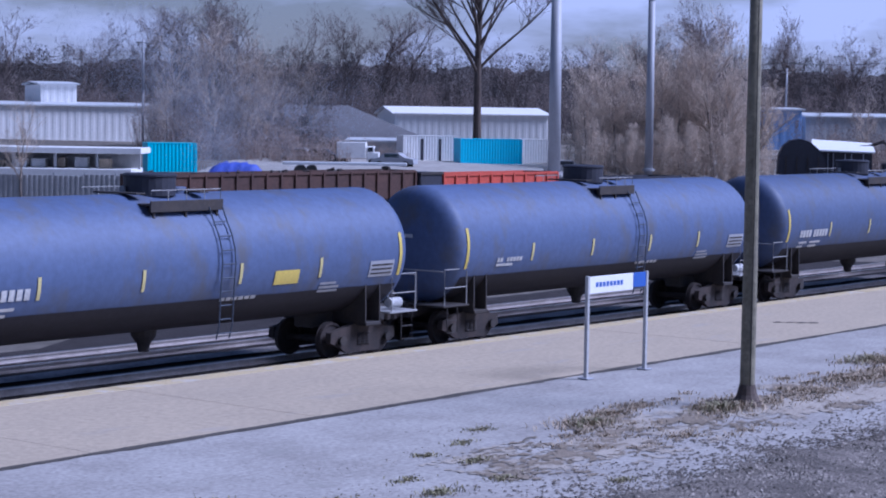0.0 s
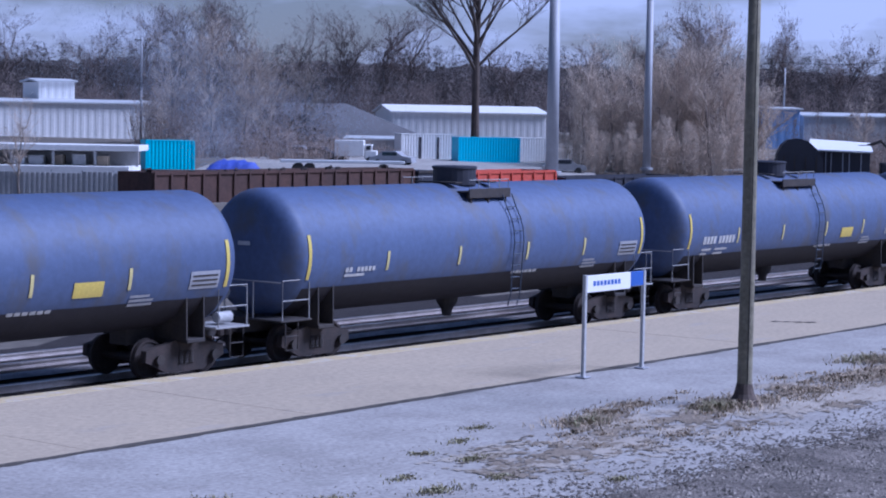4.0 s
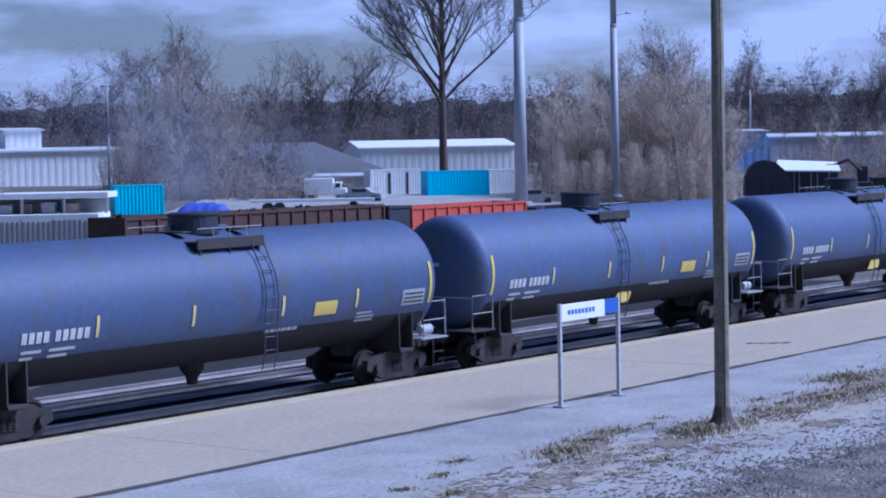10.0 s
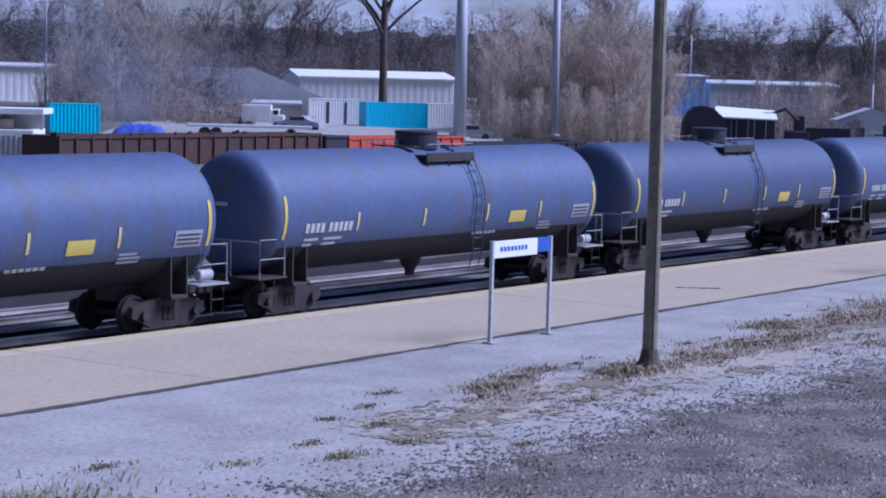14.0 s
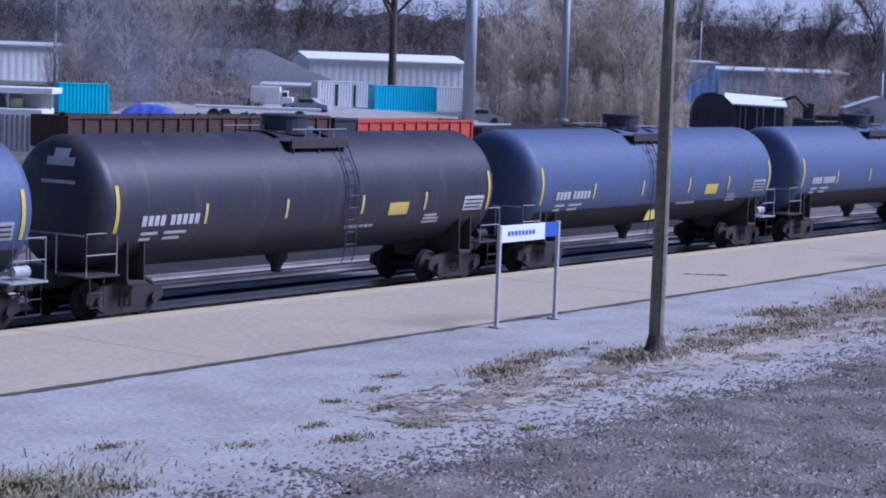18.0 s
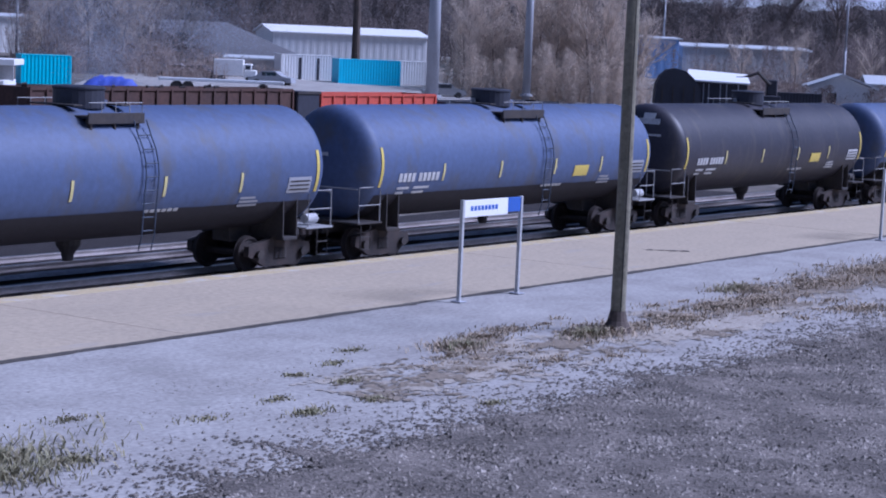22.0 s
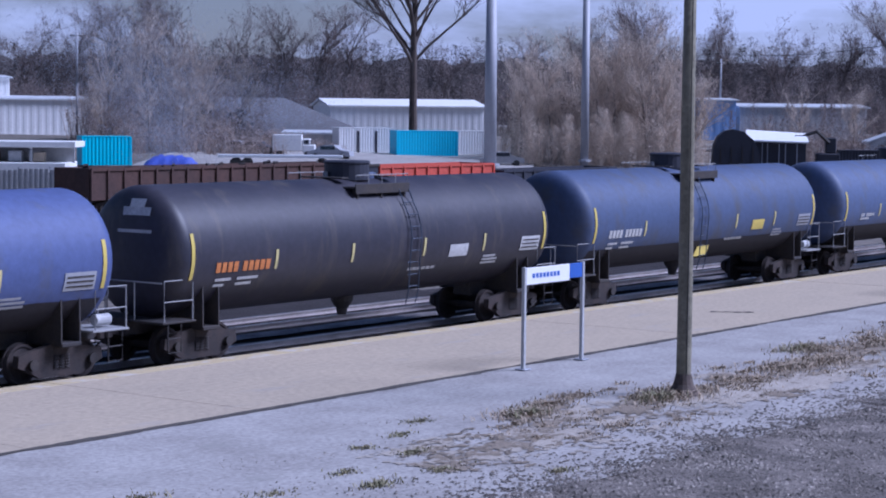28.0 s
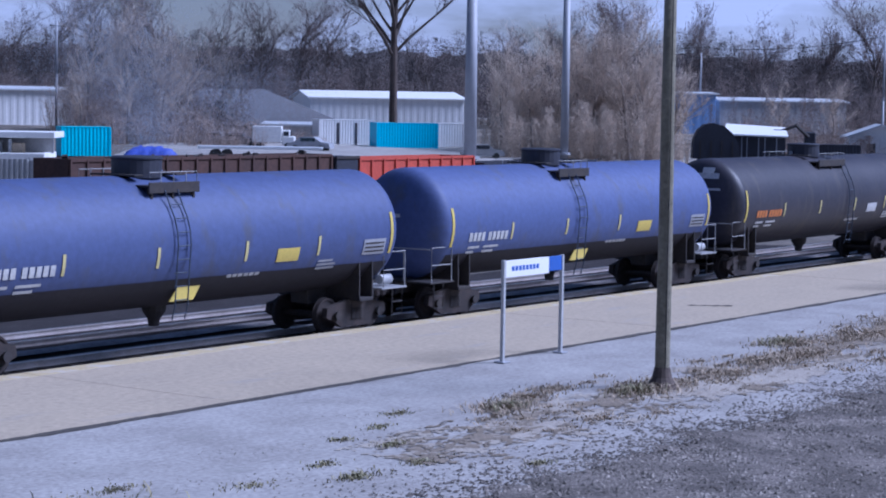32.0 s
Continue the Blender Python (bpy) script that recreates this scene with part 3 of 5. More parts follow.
def soil_crust(name, mat, label, seed, z, bar, spots):
    """A broken crust of earth: cells of a fine grid kept where the ground noise and the nearby spots are high."""
    bm = bmesh.new()
    rnd = random.Random(seed)
    known = {}

    def corner(i, j):
        if (i, j) not in known:
            known[i, j] = bm.verts.new((27 + 0.11 * i + rnd.uniform(-0.05, 0.05), 18.6 + 0.065 * j + rnd.uniform(-0.03, 0.03), z + rnd.uniform(0, 0.004)))
        return known[i, j]

    for i in range(320):
        for j in range(84):
            x, y = 27 + 0.11 * i, 18.6 + 0.065 * j
            lean = abs(y - 20.9 - 0.05 * (x - 36)) / 1.6
            near = max(1 - ((x - a) / rx) ** 2 - ((y - b) / ry) ** 2 for a, b, rx, ry in spots)
            n = noise.noise((x * 0.5, y * 0.9, seed)) + 0.7 * noise.noise((x * 1.7, y * 2.6, seed)) + 0.6 * noise.noise((x * 5.5, y * 8, seed)) + rnd.gauss(0, 0.12)
            if n - 0.55 * lean * lean + 0.75 * max(near, -0.4) > bar:
                bm.faces.new((corner(i, j), corner(i + 1, j), corner(i + 1, j + 1), corner(i, j + 1)))
    tagged(link(name, bm, mat), label, "dirt", kind="stuff")


def build_track(y, x0, x1, name, label, ties):
    tr = tagged(new(name), label, "railway track", kind="structure")
    bed = bmesh.new()
    n = int((x1 - x0) / 1.0)
    prof = ((-2.1, -0.28), (-1.5, -0.02), (-0.72, 0.02), (0, 0.0), (0.72, 0.02), (1.5, -0.02), (2.3, -0.3))
    rows = []
    for i in range(n + 1):
        x = x0 + (x1 - x0) * i / n
        rows.append([bed.verts.new((x, y + a, RAIL_Z - 0.20 + b + 0.03 * noise.noise((x * 0.7, a * 2, y)))) for a, b in prof])
    for p, q in zip(rows, rows[1:]):
        for k in range(len(prof) - 1):
            bed.faces.new((p[k], q[k], q[k + 1], p[k + 1]))
    # tracks at the train take the shade-dark tone, the yard track the pale one
    part("ballast_bed", bed, M["shaded_ballast"] if y < 50 else M["ballast_pale"], tr)
    for s in (-0.7535, 0.7535):
        r = part("rail", boxes((x0, x1, y + s - 0.07, y + s + 0.07, RAIL_Z - 0.17, RAIL_Z - 0.15), (x0, x1, y + s - 0.01, y + s + 0.01, RAIL_Z - 0.15, RAIL_Z - 0.045), (x0, x1, y + s - 0.036, y + s + 0.036, RAIL_Z - 0.045, RAIL_Z - 0.004)), M["rail"], tr)
        part("rail_head", boxes((x0, x1, y + s - 0.035, y + s + 0.035, RAIL_Z - 0.004, RAIL_Z)), M["railtop"], r)
    if ties:
        me = None
        x = x0
        count = 0
        while x < x1 and count < 290:
            if me is None:
                bm = boxes((-0.11, 0.11, -1.3, 1.3, -0.16, 0.0), bevel=0.012)
                ob = part("tie", bm, M["tie"], tr)
                me = ob.data
            else:
                ob = new("tie", me)
                ob.parent = tr
            ob.matrix_basis = pose(x, y, RAIL_Z - 0.165, 0, 0, random.uniform(-1, 1))
            x += ties
            count += 1


# ---- train ----
TANK_Z, TANK_R, SHELL, HEAD = 2.76, 1.63, 7.66, 0.56


def on_shell(x0, x1, z0, z1, off=0.012, steps=4, skew=0.0):
    """A patch that follows the near side of the tank between two heights above its axis."""
    bm = bmesh.new()
    rows = []
    for j in range(steps + 1):
        z = z0 + (z1 - z0) * j / steps
        y = -math.sqrt(max(0.0, (TANK_R + off) ** 2 - z * z))
        k = skew * j / steps
        rows.append((bm.verts.new((x0 + k, y, TANK_Z + z)), bm.verts.new((x1 + k, y, TANK_Z + z))))
    for a, b in zip(rows, rows[1:]):
        bm.faces.new((a[0], a[1], b[1], b[0]))
    ret = bmesh.ops.extrude_face_region(bm, geom=list(bm.faces))
    for v in ret["geom"]:
        if isinstance(v, bmesh.types.BMVert):
            v.co.y -= 0.006
    bmesh.ops.recalc_face_normals(bm, faces=bm.faces)
    return bm


def build_truck(car, x):
    tr = new("truck")
    tr.parent, tr.location = car, (x, 0, 0)
    for s in (-1, 1):
        y = s * 1.0
        bm = bmesh.new()
        # side frame: an arched casting with an open window round the springs
        out = [(-1.28, 0.46), (-1.25, 0.72), (-0.6, 0.84), (-0.3, 0.92), (0.3, 0.92), (0.6, 0.84), (1.25, 0.72), (1.28, 0.46), (0.98, 0.34), (0.62, 0.16), (-0.62, 0.16), (-0.98, 0.34)]
        f = [bm.verts.new((a, y - 0.09, b)) for a, b in out]
        g = [bm.verts.new((a, y + 0.09, b)) for a, b in out]
        bm.faces.new(f), bm.faces.new(g[::-1])
        for i in range(len(f)):
            j = (i + 1) % len(f)
            bm.faces.new((f[j], f[i], g[i], g[j]))
        side = part("side_frame", bm, M["truck"], tr)
        sp = bmesh.new()
        for k in (-0.17, 0, 0.17):
            pts = [(k + 0.06 * math.cos(a * 0.9), y + s * 0.11 + 0.03 * math.sin(a * 0.9), 0.34 + 0.009 * a) for a in range(36)]
            tube(sp, pts, 0.014, 4)
        part("spring", sp, M["frame"], side)
        for ax in (-0.9, 0.9):
            part("bearing_cap", turned(((-0.02, 0.0), (-0.02, 0.13), (0.08, 0.11), (0.1, 0.0)), 12, "y", (ax, y + s * 0.1 - (0.1 if s < 0 else 0), 0.5)), M["frame"], side)
    part("bolster", boxes((-0.24, 0.24, -1.1, 1.1, 0.42, 0.86), bevel=0.03), M["truck"], tr)
    for ax in (-0.42, 0.42):
        part("brake_beam", boxes((ax - 0.13, ax + 0.13, -0.85, 0.85, 0.3, 0.52), bevel=0.02), M["truck"], tr)
        part("brake_lever", boxes((ax - 0.05, ax + 0.05, -0.2, -0.12, 0.5, 0.95), bevel=0.01), M["truck"], tr)
    for ax in (-0.9, 0.9):
        for s in (-1, 1):
            prof = ((-0.07, 0.0), (-0.07, 0.10), (-0.03, 0.36), (-0.06, 0.40), (-0.06, 0.457), (0.06, 0.465), (0.06, 0.49), (0.085, 0.49), (0.085, 0.38), (0.03, 0.34), (0.0, 0.1), (0.0, 0.0))
            part("wheel", turned([(-s * a + s * 0.74, r) for a, r in prof], 24, "y", (ax, 0, 0.49)), M["truck"], tr, smooth=False)
        part("axle", turned(((-0.74, 0.085), (0.74, 0.085)), 8, "y", (ax, 0, 0.49)), M["truck"], tr)


def build_car(black=False, low_box=False, seed=0, deck=(-0.95, 1.4), climb=1.15, small=False, coat="grey"):
    rnd = random.Random(seed)
    car = new("tank_car")
    paint = M["black"] if black else M[coat]
    # dished heads with a tight knuckle at the rim
    dish = [(HEAD * math.sqrt(max(0.0, 1 - (r / TANK_R) ** 4)), r) for r in [TANK_R * q for q in (0.0, 0.3, 0.5, 0.65, 0.76, 0.84, 0.89, 0.925, 0.95, 0.97, 0.985, 0.995, 0.9993)]]
    prof = [(-SHELL - d, r) for d, r in dish] + [(-SHELL, TANK_R), (-SHELL + 0.05, TANK_R)] + [(-SHELL + 2 * SHELL * k / 8, TANK_R) for k in range(1, 8)] + [(SHELL - 0.05, TANK_R), (SHELL, TANK_R)] + [(SHELL + d, r) for d, r in dish[::-1]]
    tank = part("tank", turned(prof, 48, "x", (0, 0, TANK_Z)), paint, car, "gloss black steel tank" if black else "blue steel tank" if coat == "blue_coat" else "blue-grey steel tank", smooth=True)
    # shade on the lower quarter of the shell, painted as a black band
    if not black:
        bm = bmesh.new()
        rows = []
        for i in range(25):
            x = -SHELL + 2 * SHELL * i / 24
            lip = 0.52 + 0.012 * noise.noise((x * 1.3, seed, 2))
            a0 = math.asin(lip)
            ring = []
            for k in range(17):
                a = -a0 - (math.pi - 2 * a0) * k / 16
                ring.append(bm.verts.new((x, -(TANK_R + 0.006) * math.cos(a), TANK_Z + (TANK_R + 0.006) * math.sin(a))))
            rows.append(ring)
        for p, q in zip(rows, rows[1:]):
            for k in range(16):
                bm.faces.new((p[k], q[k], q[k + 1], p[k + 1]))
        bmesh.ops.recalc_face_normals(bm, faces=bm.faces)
        part("belly_shade", bm, M["belly"], tank, "black band of painted shade on the lower shell", smooth=True)
    # underframe, decks, couplers
    for s in (-1, 1):
        part("stub_sill", boxes((s * 5.6, s * 8.55, -0.3, 0.3, 0.78, 1.2) if s > 0 else (-8.55, -5.6, -0.3, 0.3, 0.78, 1.2), bevel=0.02), M["frame"], car)
        saddle = bmesh.new()
        for x in (-0.28, 0.28):
            prof2 = [(-1.42, 0.95), (1.42, 0.95), (1.42, 1.35)] + [((TANK_R - 0.01) * math.sin(a), TANK_Z - (TANK_R - 0.01) * math.cos(a)) for a in [1.05 - 0.15 * i for i in range(15)]] + [(-1.42, 1.35)]
            f = [saddle.verts.new((s * 6.75 + x - 0.02, p, q)) for p, q in prof2]
            g = [saddle.verts.new((s * 6.75 + x + 0.02, p, q)) for p, q in prof2]
            saddle.faces.new(f), saddle.faces.new(g[::-1])
            for i in range(len(f)):
                j = (i + 1) % len(f)
                saddle.faces.new((f[j], f[i], g[i], g[j]))
        part("saddle", saddle, M["frame"], car)
        part("body_bolster", boxes((s * 6.75 - 0.3, s * 6.75 + 0.3, -1.45, 1.45, 0.86, 0.96), bevel=0.015), M["frame"], car)
        x0, x1 = sorted((s * 7.35, s * 8.5))
        part("end_deck", boxes((x0, x1, -1.5, 1.5, 1.12, 1.17), bevel=0.01), M["grip"] if s > 0 and not black else M["frame"], car, "pale end walkway grating")
        for side in (-1, 1):
            y = side * 1.47
            part("side_step", tubes(([(s * 8.3, y, 1.1), (s * 8.3, y, 0.42), (s * 7.85, y, 0.42), (s * 7.85, y, 1.1)], 0.02), ([(s * 8.3, y, 0.76), (s * 7.85, y, 0.76)], 0.018)), M["frame"], car)
            part("hand_rail", tubes(([(s * 7.45, y, 1.17), (s * 7.45, y, 2.15), (s * 8.42, y, 2.15), (s * 8.42, y, 1.17)], 0.02), ([(s * 7.45, y, 1.65), (s * 8.42, y, 1.65)], 0.016)), M["grip"], car, "pale painted end hand rail")
        part("end_rail", tubes(([(s * 8.45, -1.42, 2.1), (s * 8.45, 1.42, 2.1)], 0.02), ([(s * 8.45, -0.5, 1.17), (s * 8.45, -0.5, 2.1)], 0.018), ([(s * 8.45, 0.5, 1.17), (s * 8.45, 0.5, 2.1)], 0.018)), M["grip"], car)
        cp = part("coupler", boxes((min(s * 8.5, s * 8.85), max(s * 8.5, s * 8.85), -0.09, 0.09, 0.8, 1.0), bevel=0.02), M["truck"], car)
        kn = boxes((min(s * 8.8, s * 9.03), max(s * 8.8, s * 9.03), -0.17, 0.12, 0.72, 1.04), bevel=0.05)
        part("knuckle", kn, M["truck"], cp)
        part("brake_hose", tubes(([(s * 8.6, 0.35, 0.85), (s * 8.75, 0.36, 0.6), (s * 9.0, 0.3, 0.5)], 0.025)), M["cable"], cp)
        build_truck(car, s * 6.75)
    part("brake_wheel", turned(((-0.02, 0.22), (0.0, 0.25), (0.02, 0.22), (0.0, 0.20), (-0.02, 0.22)), 16, "x", (8.52, -0.55, 1.95)), M["grip"], car)
    part("brake_cylinder", turned(((-0.25, 0.0), (-0.25, 0.13), (0.2, 0.14), (0.24, 0.0)), 14, "x", (8.05, -1.05, 1.35)), M["white"] if not black else M["frame"], car, "pale air brake reservoir")
    part("bottom_outlet", turned(((0.62, 0.0), (0.62, 0.13), (0.8, 0.16), (1.0, 0.3), (1.35, 0.34)), 14, "z", (0, 0, 0)), M["frame"], car)
    part("brake_pipe", tubes(([(-8.4, 0.55, 1.02), (-5.0, 0.62, 1.3), (5.0, 0.62, 1.3), (8.4, 0.55, 1.02)], 0.025)), M["frame"], car)
    # top: a walkway frame round the valve housing, guard rail, side ladder
    zt = TANK_Z + TANK_R
    x0, x1 = deck
    xm = (x0 + x1) / 2 - 0.05
    walkway = part("top_walkway", boxes((x0, x1, -1.22, -0.76, zt - 0.24, zt - 0.19), (x0, x1, 0.76, 1.22, zt - 0.24, zt - 0.19), (x0, x0 + 0.3, -0.75, 0.75, zt + 0.01, zt + 0.05), (x1 - 0.3, x1, -0.75, 0.75, zt + 0.01, zt + 0.05), bevel=0.008), M["frame"], car, "dark steel top walkway")
    for y in (-1.23, 1.23):
        part("toe_board", boxes((x0, x1, y - 0.02, y + 0.02, zt - 0.38, zt - 0.12), bevel=0.006), M["frame"], walkway)
    for x in (x0 + 0.15, (x0 + x1) / 2, x1 - 0.15):
        for y in (-1.12, 1.12):
            part("bracket", boxes((x - 0.03, x + 0.03, y - 0.08, y + 0.08, zt - 0.52, zt - 0.24)), M["frame"], walkway)
    housing = part("housing", turned(((0.0, 0.0), (0.0, 0.62), (0.44, 0.62), (0.46, 0.65), (0.5, 0.65), (0.53, 0.58), (0.55, 0.0)), 24, "z", (xm, 0, zt - 0.05)), M["dark"], car, "dark blue-black valve housing with lid")
    part("lid_hinge", boxes((xm + 0.5, xm + 0.72, -0.1, 0.1, zt + 0.34, zt + 0.46), bevel=0.02), M["frame"], housing)
    part("manway", turned(((0.0, 0.0), (0.0, 0.26), (0.1, 0.26), (0.13, 0.3), (0.17, 0.26), (0.18, 0.0)), 16, "z", (x1 - 0.42, 0, zt - 0.03)), M["grey"], car)
    part("vent_valve", turned(((0, 0), (0, 0.08), (0.2, 0.07), (0.22, 0.0)), 10, "z", (x0 + 0.45, 0.2, zt - 0.03)), M["grip"], car)
    for y in (-1.2, 1.2):
        rail = part("guard_rail", tubes(([(x0 + 0.05, y, zt - 0.2), (x0 + 0.05, y, zt + 0.12), (x1 - 0.05, y, zt + 0.12), (x1 - 0.05, y, zt - 0.2)], 0.013), sides=5), M["grip"], walkway, "pale thin guard rail")
        for k in range(1, 4):
            part("guard_post", tubes(([(x0 + (x1 - x0) * k / 4, y, zt - 0.2), (x0 + (x1 - x0) * k / 4, y, zt + 0.12)], 0.012), sides=5), M["grip"], walkway)
    for side in (-1, 1):
        ladder = part("ladder", tubes(*[([(x, side * 1.24, zt - 0.3)] + [(x, side * (TANK_R + 0.08) * math.cos(a), TANK_Z + (TANK_R + 0.08) * math.sin(a)) for a in (0.6, 0.4, 0.2, 0.0, -0.2)] + [(x, side * 1.6, 1.3), (x, side * 1.5, 0.95)], 0.019) for x in (climb - 0.22, climb + 0.22)], sides=5), M["ladder"], car, "dark blue side ladder")
        for k in range(9):
            z = 1.1 + 0.33 * k
            y = math.sqrt(max(1.3, (TANK_R + 0.08) ** 2 - (z - TANK_Z) ** 2)) if z > 1.9 else 1.58
            part("rung", tubes(([(climb - 0.22, side * y, z), (climb + 0.22, side * y, z)], 0.015), sides=4), M["ladder"], ladder)
    # lettering and markings on the near side
    ink = M["orange"] if black and seed == 2 else M["white"]
    if small:
        words = ((-6.2, 2, 0.15, 0.12), (-5.75, 5, 0.15, 0.12))
    else:
        words = ((-6.75, 4, 0.21, 0.25), (-5.78, 5, 0.21, 0.25))
    for x, count, step, tall in words:
        for i in range(count):
            part("stencil", on_shell(x + i * step, x + i * step + step * 0.72, -0.5, -0.5 + tall, steps=2), ink, tank, "stencilled reporting mark as plain bars")
    for x, count, za in ((-6.7, 3, -0.72), (-5.9, 4, -0.72), (-6.7, 2, -0.86), (-5.9, 3, -0.86)) if not small else ((-6.2, 4, -0.62),):
        part("stencil", on_shell(x, x + 0.19 * count, za, za + 0.07, steps=2), M["white"], tank)
    for x in (-7.6, -4.55, -1.5, 1.65, 4.5, 7.6):
        end = abs(x) > 7
        part("reflector", on_shell(x - (0.055 if end else 0.045), x + (0.055 if end else 0.045), -0.62 if end else -0.52, 0.5 if end else -0.02, steps=6), M["yellow"] if end else M["pale_yellow"], tank, "yellow reflective strip")
    if not (small and seed == 1):
        part("placard", on_shell(2.85, 3.72, -0.62, -0.27), M["yellow"] if not (black and seed == 2) else M["white"], tank, "yellow warning placard" if not (black and seed == 2) else "white warning placard")
    panel = part("data_panel", on_shell(6.4, 7.35, -0.62, -0.2, off=0.009), M["white"] if black else M["galv"], tank, "pale test data panel")
    for zz in (-0.55, -0.44, -0.33):
        part("data_line", on_shell(6.47, 7.28, zz, zz + 0.04, off=0.02, steps=2), M["frame"], panel)
    for zz in (-0.92, -0.82, -0.72):
        part("data_panel", on_shell(4.6, 5.35 - 0.15 * (zz > -0.8), zz, zz + 0.06, steps=2), M["white"] if black else M["galv"], tank, "faded white data lines")
    for i in range(6):
        part("stencil", on_shell(1.15 + 0.21 * i, 1.31 + 0.21 * i, -0.92, -0.84, steps=2), M["white"], tank)
    if low_box:
        bm = bmesh.new()
        f = [bm.verts.new((x, -1.24, z)) for x, z in ((-0.75, 1.36), (0.1, 1.36), (0.5, 1.92), (-0.25, 1.92))]
        bm.faces.new(f)
        ret = bmesh.ops.extrude_face_region(bm, geom=list(bm.faces))
        for v in ret["geom"]:
            if isinstance(v, bmesh.types.BMVert):
                v.co.y += 0.03
        bmesh.ops.recalc_face_normals(bm, faces=bm.faces)
        part("outlet_plate", bm, M["yellow"], car, "yellow steel outlet plate")
        part("plate_bracket", boxes((-0.3, -0.2, -1.21, -0.9, 1.5, 1.6), (0.1, 0.2, -1.21, -0.9, 1.5, 1.6)), M["frame"], car)
    head = bmesh.new()
    for (y0, y1, z0, z1) in ((-0.2, 0.22, 0.2, 0.3),) if not black else ((-0.75, 0.1, 0.92, 1.12), (-0.55, -0.1, 1.12, 1.32), (-0.85, 0.25, 0.5, 0.58)):
        v = []
        for y, z in ((y0, z0), (y1, z0), (y1, z1), (y0, z1)):
            x = -SHELL - HEAD * math.sqrt(max(0, 1 - (math.hypot(y, z) / TANK_R) ** 4)) - 0.05
            v.append(head.verts.new((x, y, TANK_Z + z)))
        head.faces.new(v[::-1])
    part("head_mark", head, M["white"], tank, "white mark on the tank head")
    return car


# ---- street furniture ----
def build_pole():
    px, py = 37.6, 21.35
    pole = tagged(new("utility_pole"), "weathered wooden utility pole in gravel and grass", "pole")
    pole.location = (px, py, -0.02)
    bm = tube(bmesh.new(), [(0, 0, -0.3), (0, 0, 0.0), (0.01, 0, 3), (0.0, 0.01, 6), (0, 0, 11.5)], [0.165, 0.165, 0.155, 0.145, 0.12], 14)
    part("shaft", bm, M["wood"], pole, smooth=True)
    part("ground_line", tubes(([(-0.1, -0.13, 0), (-0.1, -0.125, 5), (-0.09, -0.11, 11)], 0.012)), M["cable"], pole)
    part("collar", turned(((0.0, 0.40), (0.1, 0.31), (0.26, 0.22), (0.48, 0.17)), 14, "z"), M["bark"], pole, "dark rotted flare at the foot")
    return pole


def build_sign(x0, x1, y, far=False):
    s = tagged(new("station_sign"), "white station name sign with blue end panel on two posts", "sign", group="platform signs")
    s.location = ((x0 + x1) / 2, y, 0)
    w = (x1 - x0) / 2
    for k in (-w, w):
        p = part("post", boxes((k - 0.045, k + 0.045, -0.045, 0.045, 0, 2.42), bevel=0.01), M["post"], s, "pale grey square steel post")
        part("base_plate", boxes((k - 0.14, k + 0.14, -0.14, 0.14, 0, 0.03), bevel=0.008), M["galv"], p)
    part("panel", boxes((-w + 0.05, w - 0.62, -0.03, 0.03, 2.0, 2.4), bevel=0.006), M["signwhite"], s)
    part("end_panel", boxes((w - 0.61, w - 0.05, -0.03, 0.03, 2.05, 2.4), bevel=0.006), M["signblue"], s, "blue emblem panel")
    part("lettering", boxes(*[(-w + 0.3 + 0.15 * k, -w + 0.4 + 0.15 * k, -0.037, -0.0315, 2.15, 2.26) for k in range(int((2 * w - 1.25) / 0.15))]), M["signblue"], s, "unreadable lettering as plain bars")
    return s


def build_mast(x, y, z, h, r0, r1, name, label, mat):
    m = tagged(new(name), label, "mast")
    m.location = (x, y, z)
    rm = (r0 + r1) / 2
    part("lower_shaft", tube(bmesh.new(), [(0, 0, -0.5), (0, 0, h * 0.5)], [r0, rm], 16), mat, m, smooth=True)
    part("upper_shaft", tube(bmesh.new(), [(0, 0, h * 0.5), (0, 0, h)], [rm * 0.94, r1], 16), mat, m, smooth=True)
    part("joint_collar", turned(((h * 0.5 - 0.25, rm), (h * 0.5 - 0.22, rm * 1.06), (h * 0.5 + 0.1, rm * 1.05), (h * 0.5 + 0.14, rm * 0.94)), 16, "z"), mat, m)
    if h > 30:
        arm = part("side_arm", tubes(([(r1 * 0.8, 0, 18.0), (1.5, -0.6, 18.25)], [0.09, 0.06])), mat, m)
        part("lamp_head", boxes((1.35, 2.0, -0.85, -0.55, 18.18, 18.34), bevel=0.04), mat, arm)
    part("base_flange", turned(((-0.1, 0.0), (-0.1, r0 * 1.5), (0.12, r0 * 1.5), (0.14, r0 * 1.02), (0.14, 0.0)), 16, "z"), mat, m)
    return m


# ---- trees ----
def split_tree(verts, faces, level, mats):
    """Two meshes out of one tree: the trunk with its limbs, and the crown of branches and twigs."""
    out = []
    for name, keep, mat in (("trunk", (0,), mats[0]), ("crown", (1, 2), mats[1])):
        me = bpy.data.meshes.new(name)
        used, index, own = [], {}, []
        for f, m in zip(faces, level):
            if m in keep:
                row = []
                for v in f:
                    if v not in index:
                        index[v] = len(used)
                        used.append(verts[v])
                    row.append(index[v])
                own.append(row)
        me.from_pydata(used, [], own)
        me.materials.append(mat)
        out.append((name, me))
    return out


